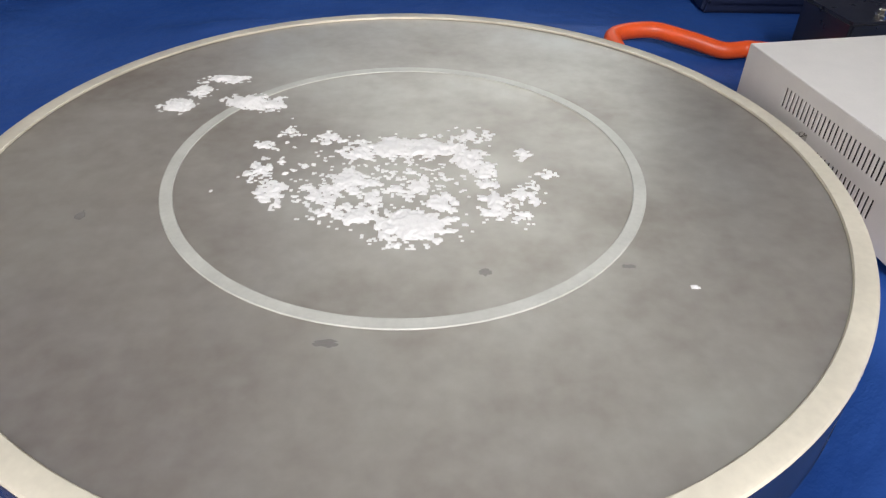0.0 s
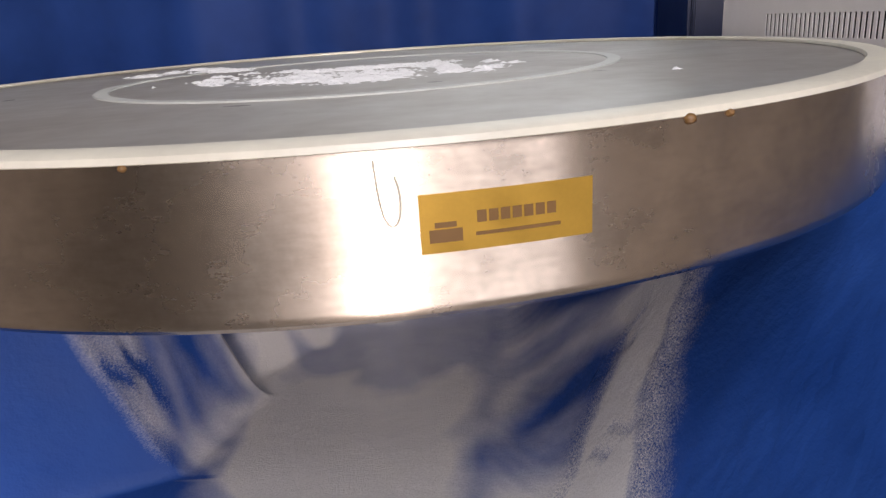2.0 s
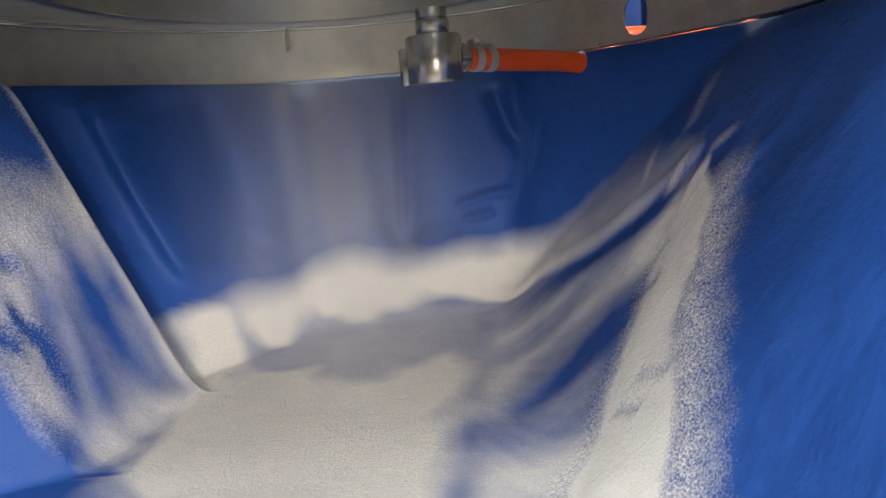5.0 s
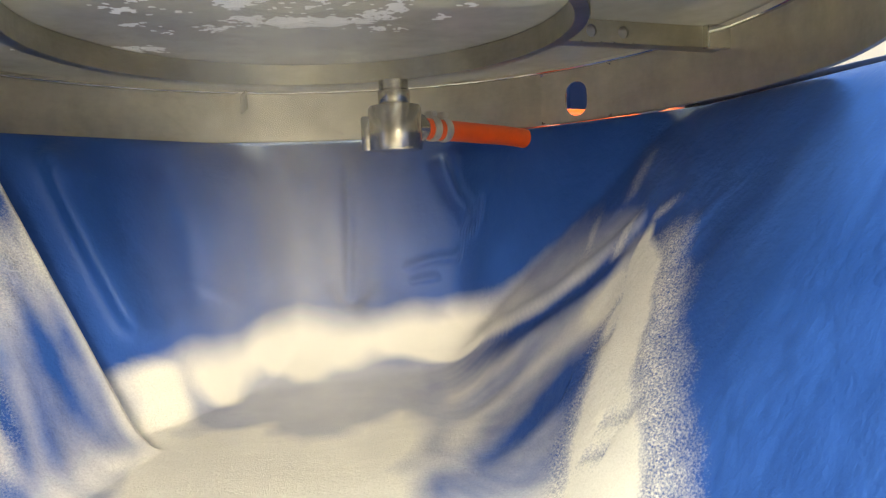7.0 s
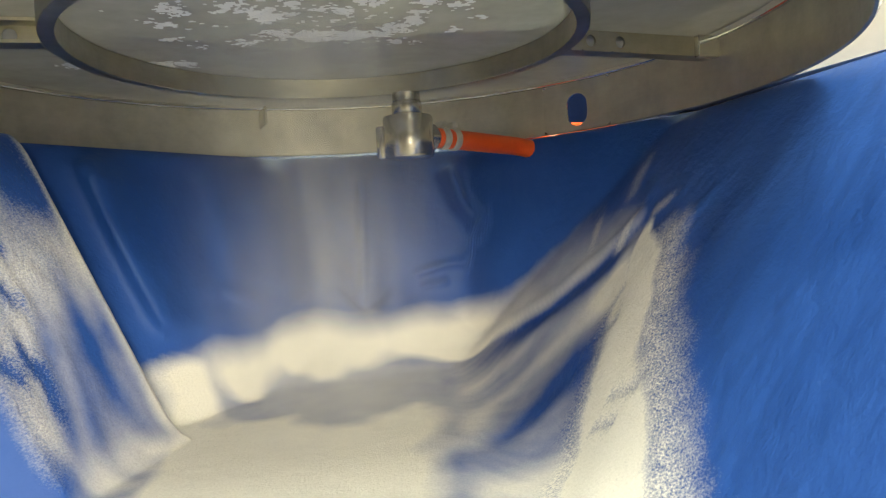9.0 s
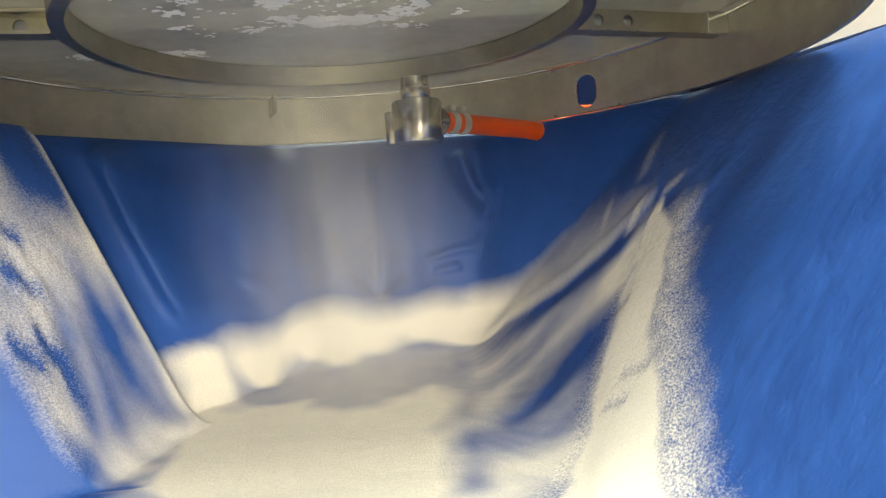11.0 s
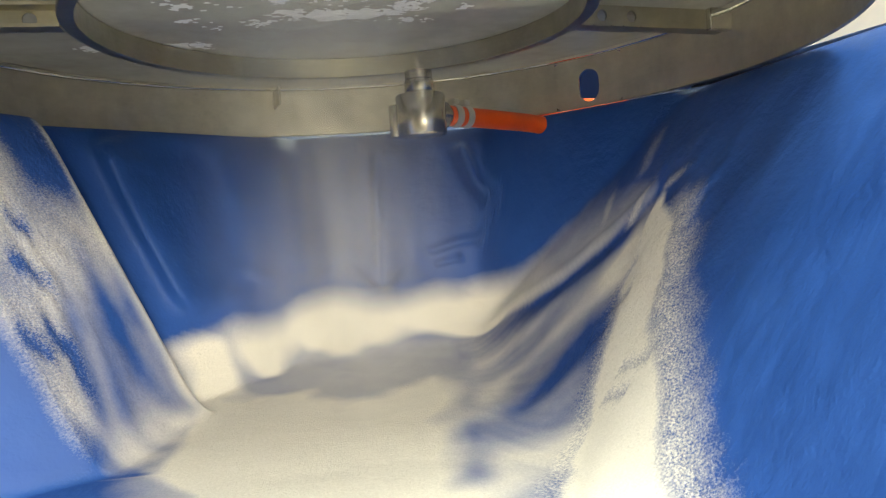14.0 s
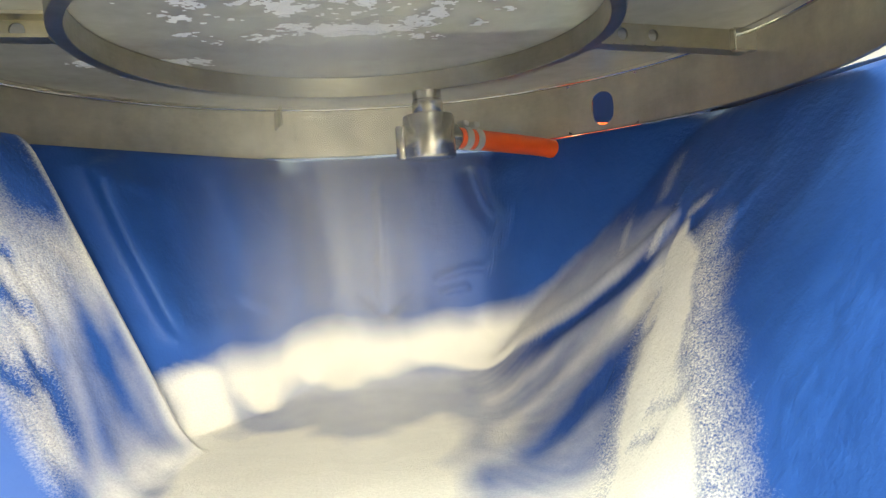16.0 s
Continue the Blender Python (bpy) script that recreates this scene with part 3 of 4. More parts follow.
def hoop_wall():
    """The hoop's upright sheet with a rolled lower lip, a top flange and one oblong hole."""
    half = 7.0
    bm = turned([(R_IN, Z_LOW), (R_OUT - 0.001, Z_LOW - 0.0015), (R_OUT + 0.0012, Z_LOW + 0.001), (R_OUT + 0.0012, Z_LOW + 0.005), (R_OUT, Z_LOW + 0.007),
                 (R_OUT, Z_TOP - 0.006), (R_OUT - 0.0015, Z_TOP - 0.002), (R_OUT - 0.005, Z_TOP - 0.0004), (0.4280, Z_TOP - 0.0004), (0.4280, Z_TOP - 0.0018), (R_IN - 0.001, Z_TOP - 0.0018), (R_IN, Z_TOP - 0.003)],
                208, True, (0, 0), HOLE_AT + half, HOLE_AT + 360 - half)
    # the stretch with the hole
    def at(r, a, z):
        return (r * math.cos(radians(a)), r * math.sin(radians(a)), z)
    n = 48
    z0, z1 = Z_LOW, Z_TOP - 0.0055
    rings = {}
    for r in (R_IN, R_OUT):
        inner, outer = [], []
        for k in range(n):
            th = 2 * math.pi * (k + 0.5) / n
            c, s = math.cos(th), math.sin(th)
            hw, hh = HOLE_W / 2, HOLE_H / 2
            pz = max(-(hh - hw), min(hh - hw, s * hh * 1.2))
            ix, iz = hw * c, pz + hw * s * (1 if abs(pz) >= hh - hw - 1e-9 else 0.2)
            m = max(abs(c), abs(s))
            ox = c / m
            oz = s / m
            inner.append(bm.verts.new(at(r, HOLE_AT + math.degrees(ix / r), HOLE_Z + iz)))
            outer.append(bm.verts.new(at(r, HOLE_AT + ox * half, (z0 + z1) / 2 + oz * (z1 - z0) / 2)))
        rings[r] = inner
        for k in range(n):
            bm.faces.new((inner[k], inner[(k + 1) % n], outer[(k + 1) % n], outer[k]))
    a, b = rings[R_IN], rings[R_OUT]
    for k in range(n):
        bm.faces.new((a[k], a[(k + 1) % n], b[(k + 1) % n], b[k]))
    cap = turned([(R_IN, Z_TOP - 0.006), (R_OUT, Z_TOP - 0.006), (R_OUT - 0.0015, Z_TOP - 0.002), (R_OUT - 0.005, Z_TOP - 0.0004), (0.4280, Z_TOP - 0.0004), (0.4280, Z_TOP - 0.0018), (R_IN - 0.001, Z_TOP - 0.0018)], 14, True, (0, 0), HOLE_AT - half, HOLE_AT + half)
    lip = turned([(R_IN, Z_LOW), (R_OUT - 0.001, Z_LOW - 0.0015), (R_OUT + 0.0012, Z_LOW + 0.001), (R_OUT + 0.0012, Z_LOW + 0.005), (R_OUT, Z_LOW + 0.007)], 14, True, (0, 0), HOLE_AT - half, HOLE_AT + half)
    for other in (cap, lip):
        me = bpy.data.meshes.new("tmp")
        other.to_mesh(me)
        other.free()
        bm.from_mesh(me)
        bpy.data.meshes.remove(me)
    return bm


def build_sieve():
    sieve = empty("sieve", (0, 0, 0))
    hoop = part("hoop", hoop_wall(), STEEL, sieve, "smudged brushed steel hoop with one oblong hole")
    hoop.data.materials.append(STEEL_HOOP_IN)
    # inside faces take the steel with brightness put into its colour
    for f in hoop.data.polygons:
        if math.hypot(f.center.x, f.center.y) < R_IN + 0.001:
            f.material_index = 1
    part("rim_band", turned([(0.4278, 0.9985), (0.4290, 1.0010), (0.4440, 1.0012), (0.4480, 0.9996), (0.4496, 0.9970), (0.4490, 0.9965), (0.4300, 0.9980)], 220), EPOXY, sieve, "cream resin band along the rim")
    part("mesh_screen", turned([(0.0, 0.9978), (0.12, 0.9978), (0.24, 0.9978), (0.34, 0.9978), (0.4462, 0.9978)], 128, False), SCREEN, sieve, "fine grey woven wire mesh")
    part("resonator_band", turned([(0.2338, 0.9979), (0.2345, 0.9990), (0.2460, 0.9990), (0.2468, 0.9979)], 160), GREYBAND, sieve, "pale grey resin ring on the mesh")
    part("resonator_ring", turned([(0.2338, 0.9735), (0.2345, 0.9728), (0.2461, 0.9728), (0.2468, 0.9735), (0.2468, 0.9968), (0.2338, 0.9968)], 160), STEEL_IN, sieve, "square steel resonator ring under the mesh")
    # two flat arms carry the ring
    for (ax, ay), (bx, by) in (((0.2475, 0.030), (0.4435, 0.083)), ((-0.2480, -0.026), (-0.4440, -0.052))):
        d = Vector((bx - ax, by - ay, 0))
        ang = math.atan2(d.y, d.x)
        mid = Matrix.Translation(((ax + bx) / 2, (ay + by) / 2, 0.9860)) @ Matrix.Rotation(ang, 4, "Z")
        arm = part("arm", arm_bar(d.length), STEEL_IN, sieve, "flat steel arm with drilled holes")
        arm.matrix_basis = mid
        end = part("end_plate", boxed(mid @ Matrix.Translation((d.length / 2 - 0.012, -0.0045, -0.0005)), 0.046, 0.010, 0.0245, 0.001), POLISHED, sieve, "polished welded end plate")
    part("bracket", boxed(Matrix.Translation((-0.112, 0.395, 0.978)) @ Matrix.Rotation(radians(106), 4, "Z"), 0.055, 0.003, 0.026, 0.0006), STEEL_IN, sieve, "small upright steel bracket")
    # weld bead where mesh and hoop meet
    part("weld_bead", turned([(0.4432, 0.9972), (0.4440, 0.9955), (0.4466, 0.9945), (0.4469, 0.9972)], 180), POLISHED, sieve, "bright weld bead inside the hoop")
    # nicks in the rim resin
    for a, s in ((-64.6, 0.0032), (-61.6, 0.0024), (-95.0, 0.002), (-128, 0.002)):
        bm = bmesh.new()
        bmesh.ops.create_icosphere(bm, subdivisions=2, radius=s, matrix=Matrix.Translation((0.4492 * math.cos(radians(a)), 0.4492 * math.sin(radians(a)), 0.9955)) @ Matrix.Diagonal((1, 1, 0.8, 1)))
        for v in bm.verts:
            v.co += 0.25 * s * Vector((noise.noise(v.co * 900), noise.noise(v.co * 900 + Vector((5, 0, 0))), 0))
        part("resin_blob", bm, BROWN, sieve, "small brown dirt blob on the rim")
    for sx, sy, w, h in ((-0.050, -0.262, 0.022, 0.010), (0.075, -0.175, 0.012, 0.010), (-0.300, -0.10, 0.010, 0.014), (-0.335, -0.225, 0.012, 0.007), (0.20, -0.165, 0.014, 0.006)):
        bm = bmesh.new()
        ring = [bm.verts.new((sx + w * (0.75 + 0.5 * noise.noise(Vector((k * 0.7, sx * 40, 0)))) * math.cos(k * math.pi / 10) / 1.6, sy + h * (0.75 + 0.5 * noise.noise(Vector((k * 0.7, sy * 40, 3)))) * math.sin(k * math.pi / 10) / 1.6, 0.9980)) for k in range(20)]
        bm.faces.new(ring)
        part("stain", bm, STAIN, sieve, "dull grey stain on the mesh")
    # thin pale U-shaped streak to the left of the label
    streak_path = [(-82.5, 0.9930), (-82.4, 0.9800), (-82.2, 0.9700), (-81.8, 0.9655), (-81.4, 0.9690), (-81.3, 0.9780), (-81.5, 0.9860)]
    part("pale_streak", tube([(0.4502 * math.cos(radians(a)), 0.4502 * math.sin(radians(a)), z) for a, z in streak_path], 0.0005, 8, 8), EPOXY, sieve, "thin pale U-shaped streak beside the label")
    build_label(sieve)
    build_transducer(sieve)
    return tagged(sieve, "large round steel sieve with fine mesh, lying on blue cloth", "sieve")


def arm_bar(length):
    """A channel-shaped arm: a drilled front web with two flanges behind it."""
    bm = bmesh.new()
    h, t = 0.022, 0.003
    holes = [-length / 2 + 0.028, -length / 2 + 0.066] if length > 0.1 else []
    # the web, built round its holes
    cuts = [-length / 2]
    for c in holes:
        cuts += [c - 0.012, c + 0.012]
    cuts.append(length / 2)
    for i in range(0, len(cuts) - 1):
        x0, x1 = cuts[i], cuts[i + 1]
        if i % 2 == 0:
            add_box(bm, Matrix.Translation(((x0 + x1) / 2, 0, 0)), x1 - x0, t, h)
        else:
            n = 32
            sheets = []
            for y in (-t / 2, t / 2):
                inner, outer = [], []
                for k in range(n):
                    th = 2 * math.pi * (k + 0.5) / n
                    c, s = math.cos(th), math.sin(th)
                    m = max(abs(c), abs(s))
                    inner.append(bm.verts.new(((x0 + x1) / 2 + 0.0062 * c, y, 0.0062 * s)))
                    outer.append(bm.verts.new(((x0 + x1) / 2 + c / m * (x1 - x0) / 2, y, s / m * h / 2)))
                for k in range(n):
                    bm.faces.new((inner[k], inner[(k + 1) % n], outer[(k + 1) % n], outer[k]))
                sheets.append((inner, outer))
            for a, b in zip(*sheets):
                for k in range(n):
                    bm.faces.new((a[k], a[(k + 1) % n], b[(k + 1) % n], b[k]))
    for z in (-h / 2 + t / 2, h / 2 - t / 2):
        add_box(bm, Matrix.Translation((0, 0.0105, z)), length, 0.018, t)
    return bm


def curved_patch(a0, a1, z0, z1, r, n=24):
    """A thin strip bent round the hoop."""
    return turned([(r, z0), (r + 0.0003, z0), (r + 0.0003, z1), (r, z1)], n, True, (0, 0), a0, a1)


def build_label(sieve):
    a0, a1 = -80.4, -70.9
    lab = part("label", curved_patch(a0, a1, 0.9525, 0.9775, R_OUT + 0.0002), GOLD, sieve, "gold foil label with dark brown print")
    r = R_OUT + 0.0005
    part("emblem", curved_patch(a0 + 0.45, a0 + 2.2, 0.9570, 0.9625, r, 8), BROWN, lab)
    part("emblem_top", curved_patch(a0 + 0.75, a0 + 1.9, 0.9632, 0.9655, r, 6), BROWN, lab)
    for k in range(7):
        s = a0 + 3.0 + k * 0.64
        part("print_bar", curved_patch(s, s + 0.50, 0.9640, 0.9690, r, 4), BROWN, lab)
    part("print_line", curved_patch(a0 + 2.9, a0 + 7.6, 0.9585, 0.9600, r, 14), BROWN, lab)


def build_transducer(sieve):
    x, y = 0.090, 0.219
    body = part("transducer", turned([(0.0, 0.8885), (0.029, 0.8885), (0.0315, 0.8900), (0.0325, 0.8925), (0.0325, 0.9395), (0.0310, 0.9425), (0.020, 0.9430), (0.0, 0.9430)], 64, False, (x, y)), SATIN, sieve, "polished steel ultrasonic transducer can")
    part("collar", turned([(0.0, 0.9430), (0.0188, 0.9430), (0.0195, 0.9440), (0.0195, 0.9598), (0.0186, 0.9608), (0.0, 0.9608)], 48, False, (x, y)), SATIN, body)
    part("neck", turned([(0.0, 0.9608), (0.0172, 0.9612), (0.0180, 0.9622), (0.0180, 0.9727), (0.0, 0.9727)], 48, False, (x, y)), SATIN, body)
    d = Vector((0.146 - x, 0.249 - y, 0)).normalized()
    m = Matrix.Translation((x + d.x * 0.030, y + d.y * 0.030, 0.9165)) @ d.to_track_quat("Z", "Y").to_matrix().to_4x4()
    bm = turned([(0.0, -0.008), (0.016, -0.008), (0.018, -0.004), (0.018, 0.007), (0.0125, 0.009), (0.0125, 0.022), (0.0, 0.022)], 40, False)
    bm.transform(m)
    part("connector", bm, SATIN, body, "steel cable connector")
    bm = turned([(0.0, 0.8905), (0.0075, 0.8905), (0.0082, 0.8920), (0.0082, 0.9300), (0.0070, 0.9320), (0.0, 0.9320)], 24, False, (x - 0.0335, y + 0.010))
    part("guide_pin", bm, SATIN, body)


build_sieve()


# ---- hose and clamps ----
def build_hose():
    hose = empty("hose", (0.30, 0.40, 0.905))
    inv = Matrix.Translation((-0.30, -0.40, -0.905))
    a, b = Vector((0.127, 0.2385, 0.9165)), Vector((0.2, 0.293, 0.914))
    line = [tuple(a), tuple(b), (0.258, 0.338, 0.912), (0.310, 0.355, 0.905), (0.340, 0.395, 0.922), (0.325, 0.445, 0.940), (0.322, 0.497, 0.951),
            (0.385, 0.512, 0.956), (0.446, 0.489, 0.949), (0.499, 0.471, 0.939), (0.545, 0.470, 0.942), (0.572, 0.410, 0.955), (0.578, 0.285, 0.965)]
    bm = tube(line, 0.0135)
    bm.transform(inv)
    body = part("hose_body", bm, ORANGE, hose, "smooth orange rubber hose")
    d = (b - a).normalized()
    for s in (0.013, 0.033):
        m = inv @ Matrix.Translation(a + d * s) @ d.to_track_quat("Z", "Y").to_matrix().to_4x4()
        bm = turned([(0.0138, -0.0055), (0.0150, -0.0055), (0.0154, 0.0), (0.0150, 0.0055), (0.0138, 0.0055)], 32)
        bm.transform(m)
        clamp = part("hose_clamp", bm, ZINC, hose, "steel worm-drive hose clamp")
        top = inv @ Matrix.Translation(a + d * s + Vector((0, 0, 0.019)))
        bm = boxed(top @ d.to_track_quat("X", "Z").to_matrix().to_4x4(), 0.010, 0.014, 0.007, 0.001)
        part("clamp_screw", bm, ZINC, clamp)
    return tagged(hose, "orange rubber cable hose running from transducer to generator", "hose")


build_hose()


# ---- generator ----
def build_generator():
    """White sheet-metal case with two rows of vent slots in its side."""
    corner, along = Vector((0.434, 0.238, 0.0)), Vector((0.1836, -0.983, 0)).normalized()
    across = Vector((-along.y, along.x, 0))
    L, Wd, z0, z1 = 0.385, 0.30, 0.9235, 1.042
    gen = empty("generator", tuple(corner + Vector((0, 0, z0))))
    frame_m = Matrix((along, across, Vector((0, 0, 1)))).transposed().to_4x4()
    gen.matrix_basis = Matrix.Translation(corner + Vector((0, 0, z0))) @ frame_m
    H = z1 - z0
    t = 0.0015
    foot = 0.010
    # shell without its vented side
    bm = bmesh.new()
    add_box(bm, Matrix.Translation((L / 2, Wd / 2, H - t / 2)), L, Wd, t, 0.0006)
    add_box(bm, Matrix.Translation((L / 2, Wd / 2, foot + t / 2)), L, Wd, t)
    add_box(bm, Matrix.Translation((t / 2, Wd / 2 + t / 2, (H + foot) / 2)), t, Wd - t, H - foot - 2 * t)
    add_box(bm, Matrix.Translation((L - t / 2, Wd / 2 + t / 2, (H + foot) / 2)), t, Wd - t, H - foot - 2 * t)
    add_box(bm, Matrix.Translation((L / 2, Wd - t / 2, (H + foot) / 2)), L - 2 * t, t, H - foot - 2 * t)
    part("case", bm, CASE, gen, "white powder-coated steel case")
    # the vented side: plain strips above, between and below the slots, and bars between them
    bm = bmesh.new()
    rows = [(H - 0.018 - 0.0245, H - 0.018), (H - 0.060 - 0.0245, H - 0.060)]
    x0, pitch, count, slot = 0.0926, 0.0075, 25, 0.0034
    x1 = x0 + pitch * (count - 1) + slot

    def strip(xa, xb, za, zb):
        add_box(bm, Matrix.Translation(((xa + xb) / 2, t / 2, (za + zb) / 2)), xb - xa, t, zb - za)
    strip(0, L, rows[0][1], H - t)
    strip(0, L, rows[1][1], rows[0][0])
    strip(0, L, foot + t, rows[1][0])
    for za, zb in rows:
        strip(0, x0, za, zb)
        strip(x1, L, za, zb)
        for k in range(count - 1):
            strip(x0 + k * pitch + slot, x0 + (k + 1) * pitch, za, zb)
    part("vent_panel", bm, CASE, gen, "white side panel with two rows of slots", False)
    # near-black box added behind the slots, their shade put into its colour
    part("slot_shade_box", boxed(Matrix.Translation((L / 2, 0.05, H / 2 + 0.004)), L - 0.02, 0.07, H - 0.03), SLOT_SHADE, gen, "dark box added for the shade behind the slots", False)
    for fx in (0.03, L - 0.03):
        for fy in (0.03, Wd - 0.03):
            part("rubber_foot", turned([(0, -0.003), (0.009, -0.003), (0.010, 0.0), (0.010, foot), (0, foot)], 20, False, (fx, fy)), BLACK, gen)
    for sx, sz in ((L - 0.012, 0.035), (L - 0.012, H - 0.03)):
        bm = turned([(0, 0.0022), (0.003, 0.002), (0.0045, 0.0008), (0.0045, -0.0002), (0, -0.0002)], 16, False)
        bm.transform(Matrix.Translation((sx, 0, sz)) @ Matrix.Rotation(radians(90), 4, "X"))
        part("screw", bm, POLISHED, gen, "small steel panel screw")
    return tagged(gen, "white ultrasonic generator case with slotted vents beside the sieve", "generator")


build_generator()


def build_instrument():
    """Dark case behind the generator with chrome fittings along its top."""
    m = Matrix.Translation((0.84, 0.455, 0.9235)) @ Matrix.Rotation(radians(10.6), 4, "Z")
    case = empty("instrument_case", (0, 0, 0))
    case.matrix_basis = m
    part("case", boxed(Matrix.Translation((0, 0, 0.052)), 0.46, 0.12, 0.104, 0.004), BLACK, case, "black enamelled case")
    for k, x in enumerate((-0.175, -0.135, -0.06, 0.03, 0.11)):
        bm = turned([(0, 0.104), (0.009, 0.104), (0.009, 0.110), (0.006, 0.111), (0.006, 0.117), (0.004, 0.119), (0, 0.119)], 20, False, (x, -0.045 + 0.012 * (k % 2)))
        part("knob", bm, POLISHED, case, "small chrome fitting")
    return tagged(case, "black instrument case with small chrome fittings behind the generator", "instrument")


build_instrument()


def build_dark_box():
    """Dark navy box added behind the instruments, in place of the curtain's dark stretch."""
    # added box, no such furniture seen; its colour carries the darkness there
    dark_box = empty("cabinet", (0.93, 0.80, 0.9235))
    part("body", boxed(Matrix.Translation((0, 0, 0.35)), 0.80, 0.22, 0.70, 0.006), NAVY, dark_box, "dark navy body of the added box")
    for x in (-0.2, 0.2):
        part("front_sheet", boxed(Matrix.Translation((x, -0.114, 0.35)), 0.385, 0.008, 0.66, 0.003), NAVY, dark_box)
    return tagged(dark_box, "dark navy box added for the dark stretch of curtain behind the generator", "cabinet")


build_dark_box()


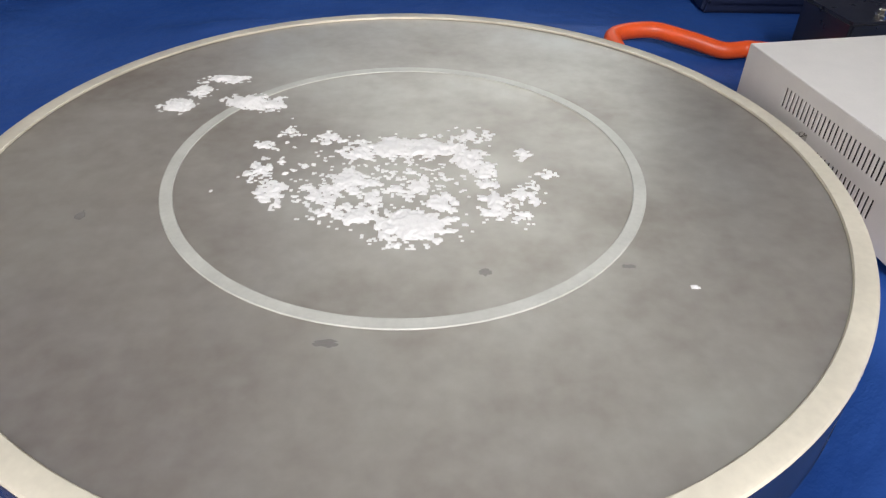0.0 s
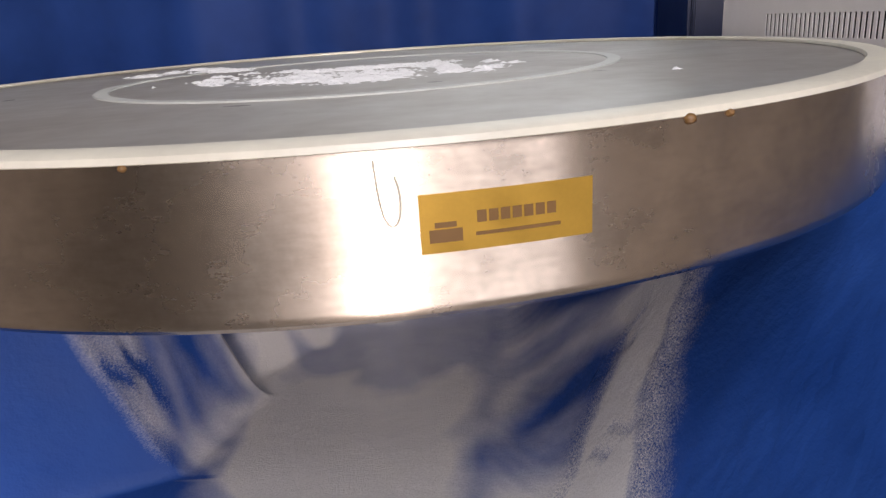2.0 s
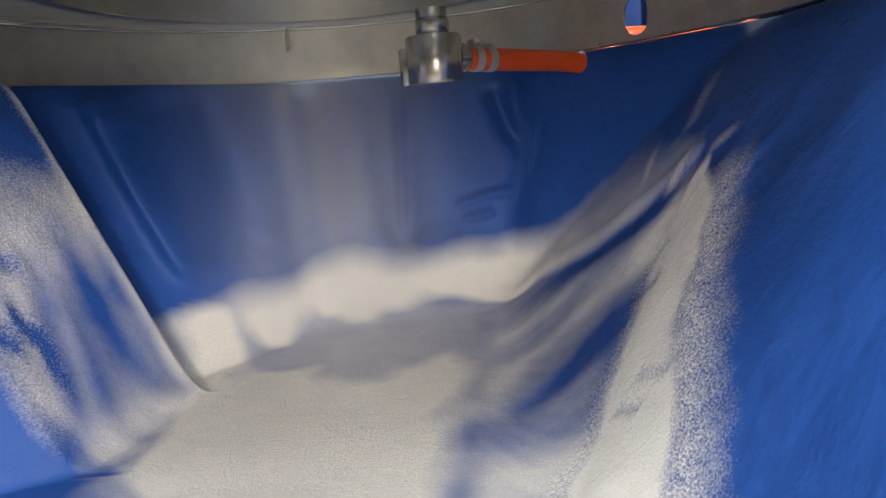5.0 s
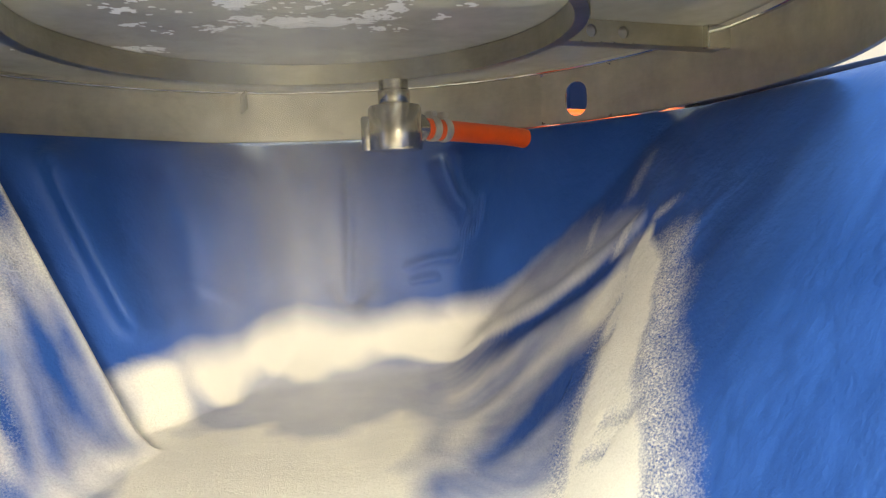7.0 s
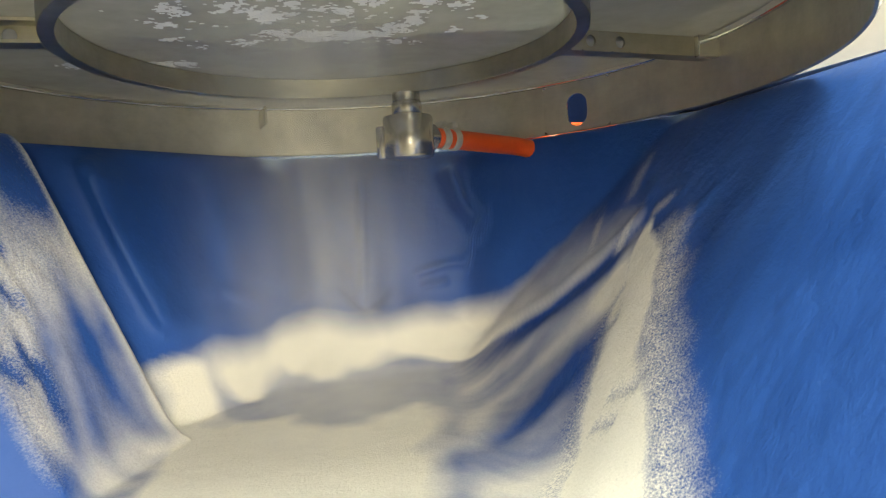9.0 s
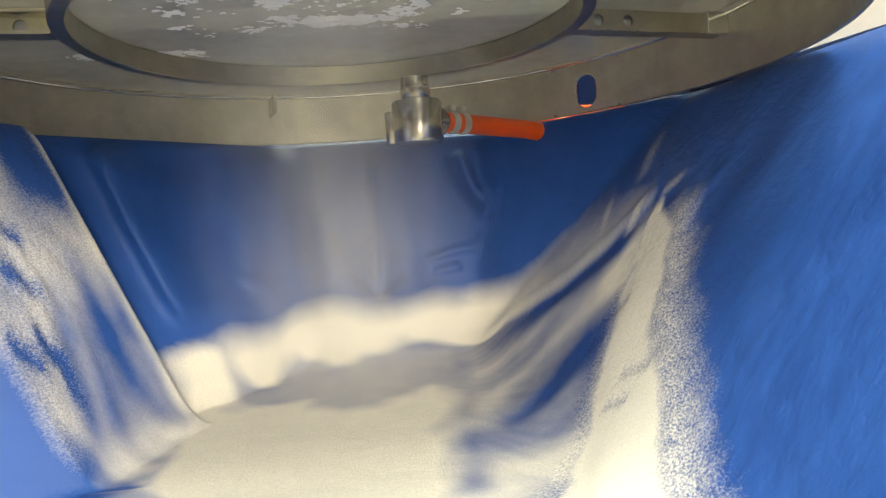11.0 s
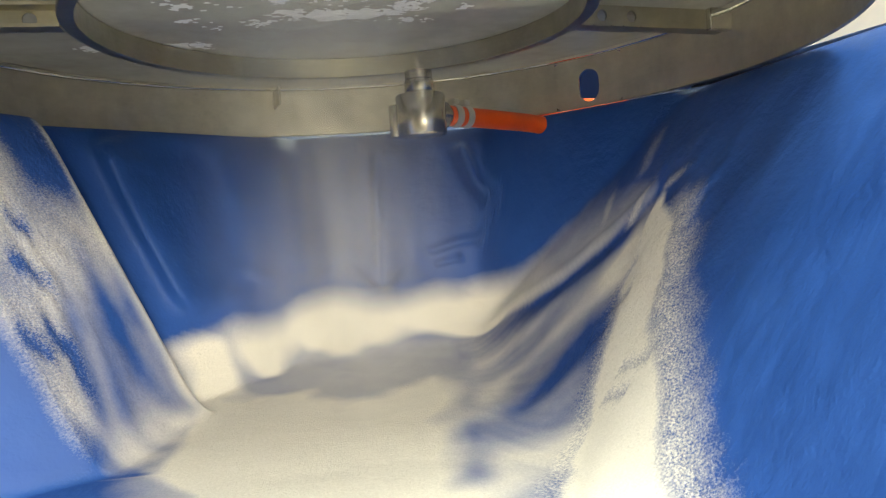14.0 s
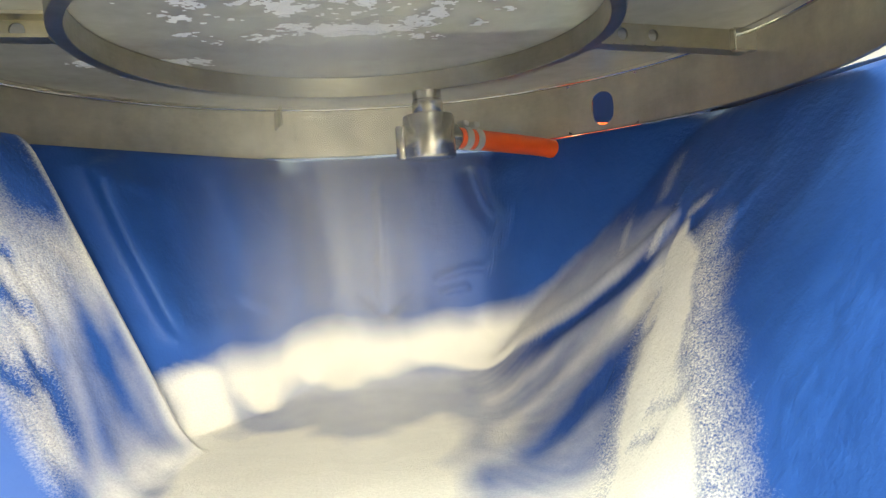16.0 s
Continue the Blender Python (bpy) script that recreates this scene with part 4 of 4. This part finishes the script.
# ---- powder ----
def powder_heap():
    """Loose white powder lying in ragged patches on the mesh."""
    ring = [(-0.049, 0.026, 0.020, 0.020, 1.1), (-0.014, 0.034, 0.028, 0.022, 1.35), (0.022, 0.035, 0.028, 0.022, 1.35), (0.046, 0.036, 0.018, 0.017, 1.1), (0.065, 0.013, 0.018, 0.022, 1.1), (0.082, -0.016, 0.013, 0.028, 1.0),
            (0.090, -0.070, 0.016, 0.028, 1.0), (-0.055, -0.033, 0.020, 0.027, 1.1), (-0.081, -0.061, 0.024, 0.022, 0.85), (0.011, -0.108, 0.036, 0.026, 1.4), (-0.042, -0.091, 0.024, 0.021, 0.95), (-0.066, -0.089, 0.022, 0.015, 0.8),
            (0.012, -0.042, 0.020, 0.023, 0.8), (0.038, -0.071, 0.020, 0.022, 0.9), (-0.030, -0.060, 0.012, 0.019, 0.8)]
    scattered = [(-0.132, -0.056, 0.015, 0.025, 0.95), (-0.151, -0.015, 0.018, 0.021, 0.8), (-0.152, 0.035, 0.013, 0.012, 0.85), (-0.131, 0.064, 0.014, 0.033, 0.55), (-0.084, 0.053, 0.018, 0.016, 0.7), (0.071, 0.061, 0.026, 0.018, 0.8),
                 (0.122, -0.053, 0.016, 0.026, 0.75), (0.146, -0.018, 0.009, 0.011, 0.9), (0.127, 0.024, 0.009, 0.012, 0.9), (0.111, -0.094, 0.018, 0.023, 0.6), (-0.02, -0.03, 0.11, 0.085, 0.42)]
    patches = [(-0.235, 0.208, 0.026, 0.014, 1.5), (-0.277, 0.128, 0.020, 0.016, 1.4), (-0.258, 0.170, 0.012, 0.020, 1.1), (-0.195, 0.138, 0.028, 0.016, 1.5), (-0.165, 0.134, 0.016, 0.016, 1.2), (0.249, -0.191, 0.004, 0.003, 0.85), (-0.19, -0.055, 0.003, 0.003, 0.8)]
    step_size, verts, faces, index = 0.0016, [], [], {}
    nx, ny = 360, 260
    x = -0.31 + step_size * np.arange(nx)[:, None] + np.zeros((1, ny))
    y = -0.205 + step_size * np.arange(ny)[None, :] + np.zeros((nx, 1))
    dens = np.zeros((nx, ny))
    for cx, cy, sx, sy, w in ring + scattered + patches:
        dens = np.maximum(dens, w * np.exp(-((x - cx) / sx) ** 2 - ((y - cy) / sy) ** 2))
    crumb = np.array([[noise.fractal(Vector((x[i, 0] * 95, y[0, j] * 95, 3.1)), 0.7, 2.1, 4) for j in range(ny)] for i in range(nx)])
    lump = np.array([[noise.noise(Vector((x[i, 0] * 330, y[0, j] * 330, 8.7))) for j in range(ny)] for i in range(nx)])
    h = dens - 0.60 + 0.60 * crumb + 0.46 * lump
    h = np.where(dens > 0.12, h, -1)
    for i in range(nx):
        for j in range(ny):
            if h[max(i - 1, 0):i + 2, max(j - 1, 0):j + 2].max() > 0:
                index[i, j] = len(verts)
                up = min(max(h[i, j], 0), 0.7) ** 0.6 * 0.0036
                base = 0.9992 if math.hypot(x[i, j], y[i, j]) > 0.2325 and math.hypot(x[i, j], y[i, j]) < 0.248 else 0.9979
                verts.append((x[i, j], y[i, j], base + up))
    under = len(verts)
    verts += [(vx, vy, 0.9976) for vx, vy, _ in verts]
    for i, j in index:
        quad = [(i, j), (i + 1, j), (i + 1, j + 1), (i, j + 1)]
        if all(q in index for q in quad) and max(h[q] for q in quad if q[0] < nx and q[1] < ny) > 0:
            faces.append([index[q] for q in quad])
            if max(h[q] for q in quad if q[0] < nx and q[1] < ny) > 0.16:
                faces.append([under + index[q] for q in reversed(quad)])
    me = bpy.data.meshes.new("powder")
    me.from_pydata(verts, [], faces)
    for f in me.polygons:
        f.use_smooth = True
    me.materials.append(POWDER)
    return tagged(new("powder", me), "loose white powder lying in ragged patches on the mesh", "powder", kind="stuff")


powder_heap()


def falling_powder():
    """Thin wavering sheets of powder that sink from the mesh into the trough."""
    verts, faces = [], []
    for k, (cx, cy, half) in enumerate([(-0.010, -0.045, 0.10), (-0.02, -0.01, 0.16), (0.0, 0.03, 0.13), (-0.02, 0.07, 0.20)]):
        nx, nz = 48, 40
        base = len(verts)
        for j in range(nz + 1):
            z = 0.592 + (0.9974 - 0.592) * j / nz
            for i in range(nx + 1):
                u = -1 + 2 * i / nx
                wave = 0.010 * math.sin(5 * u + k + 6 * z) + 0.006 * math.sin(13 * u - 2 * k + 9 * z)
                verts.append((cx + half * u * (1 + 0.12 * (1 - z)), cy + wave + 0.012 * u * u, z))
        for j in range(nz):
            for i in range(nx):
                a = base + j * (nx + 1) + i
                faces.append((a, a + 1, a + nx + 2, a + nx + 1))
    me = bpy.data.meshes.new("falling_powder")
    me.from_pydata(verts, [], faces)
    for f in me.polygons:
        f.use_smooth = True
    edge = me.attributes.new("thin", "FLOAT", "POINT")
    edge.data.foreach_set("value", np.tile(np.linspace(-1, 1, 49), 41 * 4).astype(np.float32))
    me.materials.append(VEIL)
    return tagged(new("falling_powder", me), "thin veil of white powder falling below the mesh", "powder", kind="stuff")


falling_powder()
